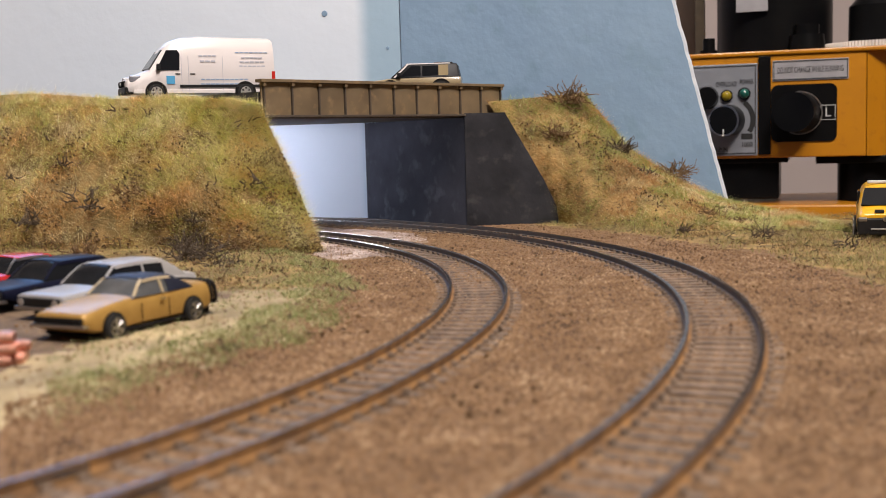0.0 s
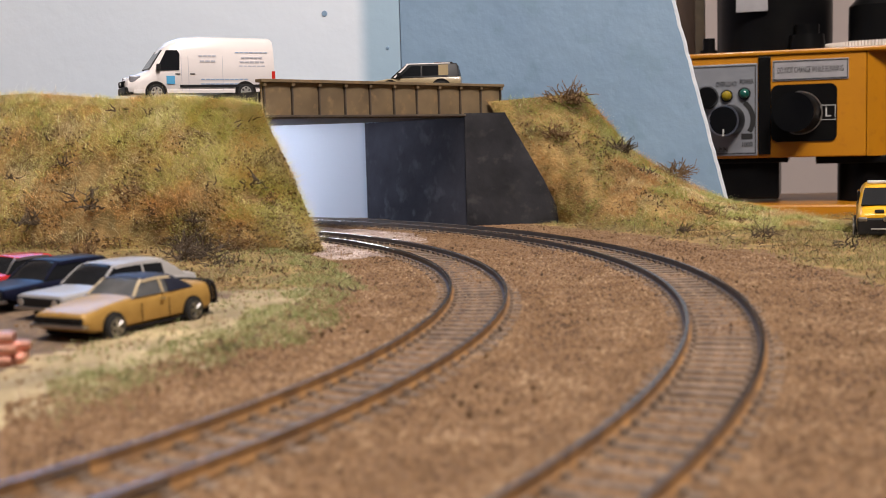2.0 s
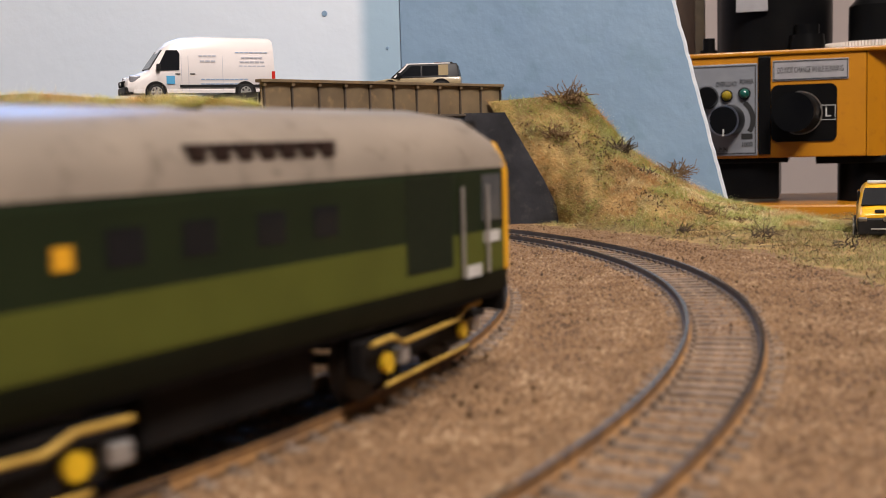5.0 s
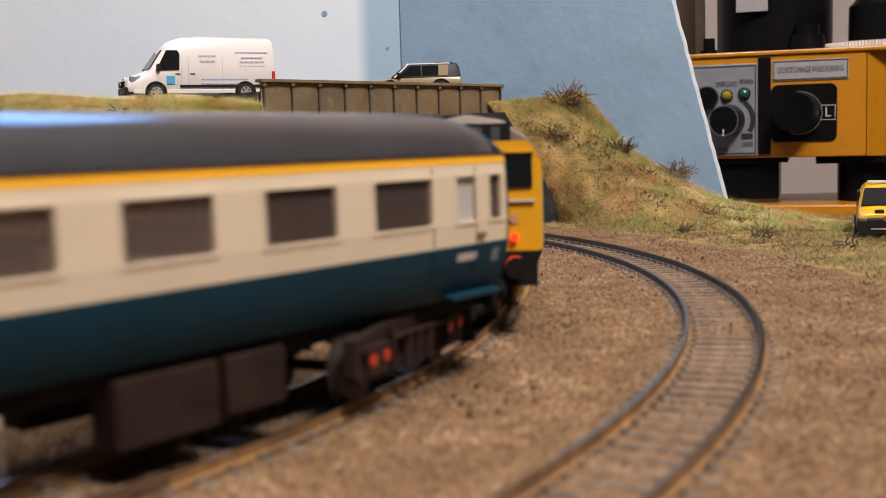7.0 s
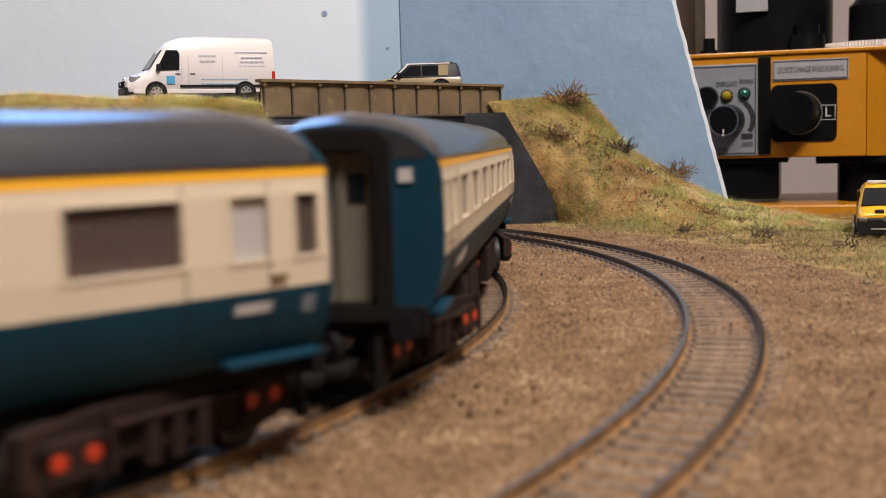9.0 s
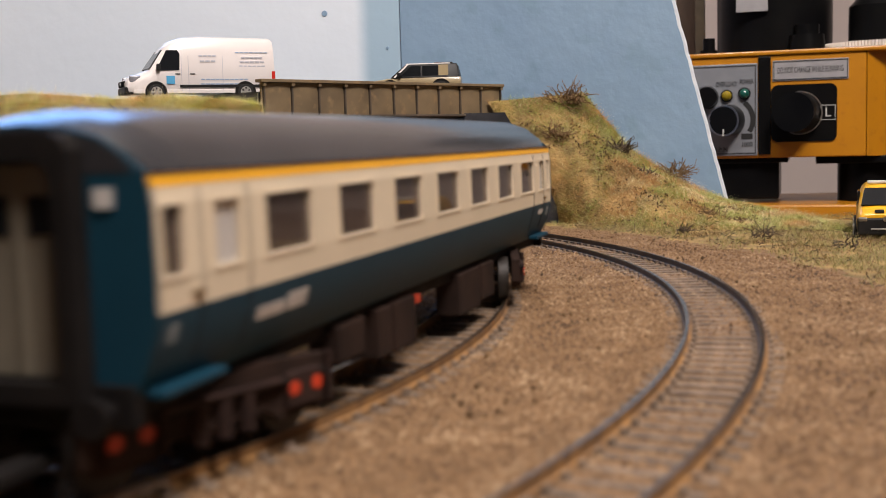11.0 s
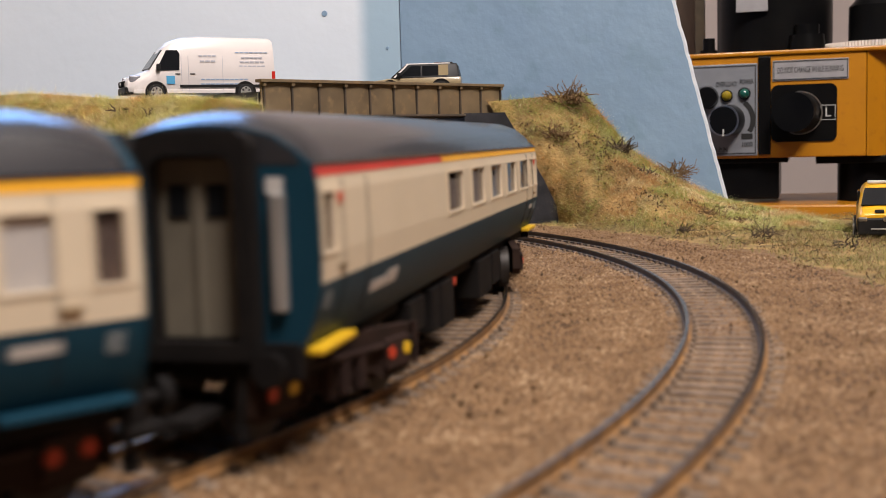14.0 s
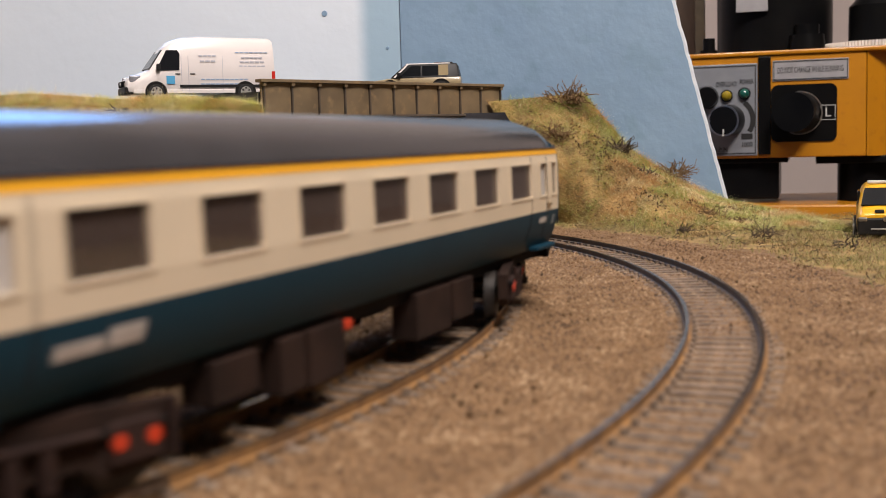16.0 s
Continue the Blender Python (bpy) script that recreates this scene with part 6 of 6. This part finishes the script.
def meadow(x, y):
    if not 0.05 < x / y < 0.45:
        return 0
    r = ring_of(1, x, y) + 0.010 * noise.noise((x * 40, y * 40, 7))
    if r < 0.497:
        return 0
    return 1 if r > 0.507 else 0.3


def clumped(points, scale, cut, z=0):
    """Keep more points in some patches than in others."""
    return [q for q in points if noise.noise((q[0][0] * scale, q[0][1] * scale, q[0][2] * scale + z)) + random.uniform(-0.35, 0.35) > cut]


blades("embankment_grass", clumped(on_sheet(bank_left_point, 95000, 0.26, 1.0, 0.02, 1.0, 0.15), 70, -0.15), M["grass"], "tan, olive and brown static grass on the bank", 0.0050, 0.000075, 2.6)
blades("embankment_straw", clumped(on_sheet(bank_left_point, 60000, 0.26, 1.0, 0.05, 1.0, 0.0), 40, -0.05, 4), M["straw"], "long pale straw strands on the bank", 0.0088, 0.00005, 2.4)
blades("crest_grass", clumped(on_sheet(bank_left_point, 9000, 0.26, 0.97, 0.93, 1.0, 1.2), 90, -0.05), M["straw"], "pale straw grass along the top of the bank", 0.0040, 0.00006, 1.4)
blades("van_side_grass", clumped(on_sheet(bank_left_point, 5000, 0.50, 0.99, 0.93, 1.0, 1.0), 110, -0.05, 3), M["grass"], "tan and green tufts along the road edge", 0.0042, 0.00006, 1.6)
blades("edge_straw", on_sheet(bank_left_point, 2600, 0.965, 1.0, 0.0, 1.0, 0.0), M["straw"], "pale hairs of grass over the edge of the opening", 0.0062, 0.00005, 2.2)
blades("right_bank_grass", clumped(on_sheet(bank_right_point, 52000, 0.0, 0.85, 0.0, 1.0, 0.15), 70, -0.15), M["grass_low"], "tan and olive static grass on the low bank", 0.0048, 0.00008, 2.4)
blades("right_bank_straw", clumped(on_sheet(bank_right_point, 14000, 0.0, 0.85, 0.0, 1.0, 0.0), 45, 0.0, 4), M["straw"], "long pale straw strands on the low bank", 0.0075, 0.00005, 2.6)
blades("meadow_grass", clumped(on_ground(26000, meadow, 0.05, 0.27, 0.26, 0.66), 60, -0.2), M["grass_pale"], "pale green and straw grass beside the track", 0.0038, 0.00009, 1.2)
blades("right_crest_grass", on_sheet(bank_right_point, 5000, 0.0, 0.75, 0.86, 1.0, 0.6), M["grass_low"], "tan grass along the top of the low bank", 0.0055, 0.00006, 2.0)
blades("verge_grass", on_ground(20000, verge, -0.16, -0.01, 0.17, 0.56), M["verge"], "short pale and green grass on the sandy verge", 0.0020, 0.00008, 1.2)


def foot(x, y):
    if not -0.42 < x / y < 0.0 or y < 0.366:
        return 0
    r = ring_of(0, x, y) + 0.012 * noise.noise((x * 40, y * 40, 7))
    return 0.8 if r < 0.330 else 0


blades("foot_grass", clumped(on_ground(22000, foot, -0.24, -0.04, 0.36, 0.57), 55, -0.1), M["grass_pale"], "tan and brown grass at the foot of the bank", 0.0032, 0.00008, 2.2)


def chips(name, n, test, box4, size, material, label):
    rng = np.random.default_rng(11)
    V, F = [], []
    for (x, y, z), _ in on_ground(n, test, *box4):
        s = size * rng.uniform(0.5, 1.35)
        j = rng.uniform(0.55, 1.25, (6, 3)) * s
        k = len(V)
        a = rng.uniform(0, 6.28)
        c, q = math.cos(a), math.sin(a)
        for (dx, dy, dz), w in zip(((1, 0, 0), (0, 1, 0), (-1, 0, 0), (0, -1, 0), (0, 0, 0.8), (0, 0, -0.6)), j):
            ex, ey = dx * w[0], dy * w[1]
            V.append((x + c * ex - q * ey, y + q * ex + c * ey, z + s * 0.25 + dz * w[2]))
        F += [(k, k + 1, k + 4), (k + 1, k + 2, k + 4), (k + 2, k + 3, k + 4), (k + 3, k, k + 4), (k + 1, k, k + 5), (k + 2, k + 1, k + 5), (k + 3, k + 2, k + 5), (k, k + 3, k + 5)]
    return raw(name, V, F, material, None, "stuff", label, "ballast")


def scatter(name, points, size, material, label):
    """Crumbs of dark scatter lying on a slope."""
    rng = np.random.default_rng(21)
    V, F = [], []
    for (x, y, z), (nx, ny, nz) in points:
        s = size * rng.uniform(0.4, 1.5)
        k = len(V)
        for d in ((1, 0, 0), (0, 1, 0), (-1, 0, 0), (0, -1, 0), (0, 0, 1), (0, 0, -1)):
            w = rng.uniform(0.5, 1.3, 3) * s
            V.append((x + nx * s * 1.5 + d[0] * w[0], y + ny * s * 1.5 + d[1] * w[1], z + nz * s * 1.5 + d[2] * w[2]))
        F += [(k, k + 1, k + 4), (k + 1, k + 2, k + 4), (k + 2, k + 3, k + 4), (k + 3, k, k + 4), (k + 1, k, k + 5), (k + 2, k + 1, k + 5), (k + 3, k + 2, k + 5), (k, k + 3, k + 5)]
    return raw(name, V, F, material, None, "stuff", label, "scatter")


def bed(x, y):
    if not -0.40 < x / y < 0.42:
        return 0
    d = near_track(x, y)
    if 0.0070 < d < 0.0105:
        return 0
    r1, r2 = ring_of(0, x, y), ring_of(1, x, y)
    if r1 < 0.318 or r2 > 0.500:
        return 0.04
    return (0.25 if d < 0.0085 else 1.0) * min(1.0, 0.10 / (y * y * 1.0 + 0.02))


def pale_bed(x, y):
    r1 = ring_of(0, x, y)
    far = -0.125 < x / y < -0.012 and 0.386 < r1 < 0.424 and y > 0.53
    near = -0.115 < x / y < -0.047 and 0.334 < r1 < 0.360 and y > 0.48
    return min(1, (-0.012 - x / y) / 0.045) if far else 0.8 if near else 0


scatter("bank_scatter", clumped(on_sheet(bank_left_point, 9000, 0.26, 1.0, 0.0, 0.75), 50, 0.22, 2), 0.0006, M["moss"], "dark brown scatter in the bank's grass")
scatter("foot_scatter", clumped(on_sheet(bank_left_point, 3500, 0.26, 1.0, 0.0, 0.10), 60, 0.0, 2), 0.00055, M["moss"], "dark brown scatter along the foot of the bank")
scatter("low_bank_scatter", clumped(on_sheet(bank_right_point, 3500, 0.0, 0.85, 0.0, 0.8), 50, 0.2, 2), 0.0006, M["moss"], "dark brown scatter in the low bank's grass")
chips("ballast_chips", 62000, bed, (-0.12, 0.27, 0.13, 0.70), 0.00052, M["stones"], "loose brown ballast chips round the tracks")
chips("pale_ballast_chips", 9000, pale_bed, (-0.12, 0.0, 0.49, 0.70), 0.00055, M["grey_stones"], "pale pinkish ballast chips near the bridge")


def twigs(at, spread, count, thick, material, label, seed):
    """A tangle of short crooked twigs, each with side shoots."""
    rng = random.Random(seed)
    own = None
    for _ in range(max(3, int(count * 0.8))):
        p = Vector((rng.uniform(-1, 1), rng.uniform(-1, 1), rng.uniform(-0.1, 0.45))) * spread * 0.55
        d = Vector((rng.uniform(-1, 1), rng.uniform(-1, 1), rng.uniform(-0.3, 0.9))).normalized()
        for k in range(4):
            q = p + d * spread * rng.uniform(0.12, 0.26)
            own = tube(p, q, thick * (1 - 0.16 * k), thick * (0.9 - 0.16 * k), n=5, bm=own)
            if rng.random() < 0.6:
                e = (d + Vector((rng.uniform(-1, 1), rng.uniform(-1, 1), rng.uniform(-0.5, 1))) * 1.1).normalized()
                own = tube(q, q + e * spread * rng.uniform(0.08, 0.18), thick * 0.7, thick * 0.35, n=4, bm=own)
            p = q
            d = (d + Vector((rng.uniform(-1, 1), rng.uniform(-1, 1), rng.uniform(-0.7, 0.8))) * 0.9).normalized()
    ob = link("dead_shrub", own, material)
    ob.matrix_basis = pose(*at)
    return tagged(ob, label, "shrub", "dead shrubs on the banks")


def litter(name, points, label, seed):
    """Short crooked bits of dry twig lying about."""
    rng = random.Random(seed)
    V, F = [], []
    for (x, y, z), n in points:
        p = Vector((x, y, z)) + Vector(n) * 0.0008
        d = Vector((rng.uniform(-1, 1), rng.uniform(-1, 1), rng.uniform(-0.2, 0.5))).normalized()
        for k in range(rng.choice((2, 2, 3))):
            q = p + d * rng.uniform(0.0007, 0.0016)
            a = d.cross(Vector((0, 0, 1))).normalized() * 0.00016
            b = d.cross(a).normalized() * 0.00016
            i = len(V)
            for c in (p, q):
                V += [tuple(c + a), tuple(c - a * 0.5 + b), tuple(c - a * 0.5 - b)]
            F += [(i, i + 1, i + 4, i + 3), (i + 1, i + 2, i + 5, i + 4), (i + 2, i, i + 3, i + 5)]
            p = q
            d = (d + Vector((rng.uniform(-1, 1), rng.uniform(-1, 1), rng.uniform(-0.5, 0.5)))).normalized()
    return raw(name, V, F, M["twig"], None, "stuff", label, "twigs")


scatter("ballast_crumbs", clumped(on_ground(1500, bed, -0.10, 0.26, 0.20, 0.66), 45, 0.20, 8), 0.00050, M["moss"], "dark glue-soaked crumbs on the ballast")
scatter("yard_scatter", clumped(on_ground(3400, foot, -0.24, -0.04, 0.36, 0.57), 55, 0.05, 3), 0.00045, M["moss"], "dark brown scatter behind the parked cars")
litter("bank_litter", clumped(on_sheet(bank_left_point, 900, 0.26, 1.0, 0.0, 0.9), 40, 0.1, 6), "dark dry twig bits in the bank's grass", 1)
litter("meadow_litter", clumped(on_ground(1300, meadow, 0.05, 0.27, 0.30, 0.66), 40, 0.0, 6), "dark dry twig bits in the meadow grass", 2)
litter("low_bank_litter", clumped(on_sheet(bank_right_point, 900, 0.0, 0.85, 0.0, 0.9), 40, 0.05, 6), "dark dry twig bits in the low bank's grass", 3)
litter("verge_litter", clumped(on_ground(90, verge, -0.16, -0.01, 0.20, 0.56), 50, 0.1, 6), "dark dry twig bits on the verge", 4)

SHRUBS = [((0.0815, 0.714, 0.0675), 0.0165, 110, 0.00042, "twig_pale"), ((0.0720, 0.687, 0.0465), 0.0115, 80, 0.00036, "twig_pale"), ((0.1110, 0.698, 0.0370), 0.0115, 60, 0.00045, "twig"),
          ((0.1225, 0.682, 0.0240), 0.0075, 10, 0.0005, "twig"), ((0.1460, 0.705, 0.0205), 0.0135, 70, 0.00038, "twig_pale"), ((-0.1754, 0.552, 0.0220), 0.0100, 12, 0.00046, "twig"), ((-0.1689, 0.547, 0.0180), 0.0080, 16, 0.00046, "twig"),
          ((-0.1873, 0.570, 0.0385), 0.0070, 16, 0.0004, "twig"), ((-0.1086, 0.528, 0.0275), 0.0070, 5, 0.00046, "twig"), ((-0.0884, 0.526, 0.0290), 0.0100, 8, 0.00046, "twig"), ((-0.1142, 0.520, 0.0115), 0.0070, 18, 0.0004, "twig"),
          ((-0.2014, 0.550, 0.0115), 0.0100, 22, 0.0005, "twig"), ((-0.1040, 0.472, -0.0005), 0.0150, 80, 0.00032, "twig"), ((-0.1162, 0.514, -0.0010), 0.0120, 60, 0.0004, "twig"), ((-0.0890, 0.450, -0.0020), 0.0090, 36, 0.0003, "twig"), ((-0.1600, 0.500, -0.0010), 0.0090, 30, 0.0004, "twig_pale"), ((-0.1672, 0.590, 0.0665), 0.0070, 5, 0.0004, "twig"), ((-0.1499, 0.580, 0.0630), 0.0055, 3, 0.0004, "twig"),
          ((-0.2011, 0.589, 0.0520), 0.0055, 4, 0.0005, "twig"), ((-0.1371, 0.548, 0.0360), 0.0050, 4, 0.0005, "twig"), ((-0.0938, 0.553, 0.0580), 0.0060, 5, 0.0003, "twig"), ((-0.1524, 0.546, 0.0240), 0.0110, 26, 0.0003, "twig_pale"),
          ((-0.2178, 0.574, 0.0340), 0.0060, 8, 0.0004, "twig"), ((-0.0535, 0.268, -0.0030), 0.0050, 22, 0.0003, "twig"), ((-0.0320, 0.372, -0.0040), 0.0050, 8, 0.0004, "twig"), ((-0.0720, 0.455, -0.0025), 0.0070, 12, 0.0003, "twig"),
          ((0.1200, 0.560, -0.0020), 0.0060, 26, 0.0003, "twig"), ((0.1480, 0.520, -0.0020), 0.0090, 26, 0.0003, "twig"), ((0.1700, 0.470, -0.0020), 0.0080, 18, 0.0003, "twig"), ((0.1440, 0.600, 0.0030), 0.0090, 20, 0.0003, "twig_pale")]
for i, (at, sp, n, th, mm) in enumerate(SHRUBS):
    twigs(at, sp, n, th, M[mm], "dry branching model shrub, pale brown" if mm == "twig_pale" else "dark brown twig of a dead model shrub", i)


motions()
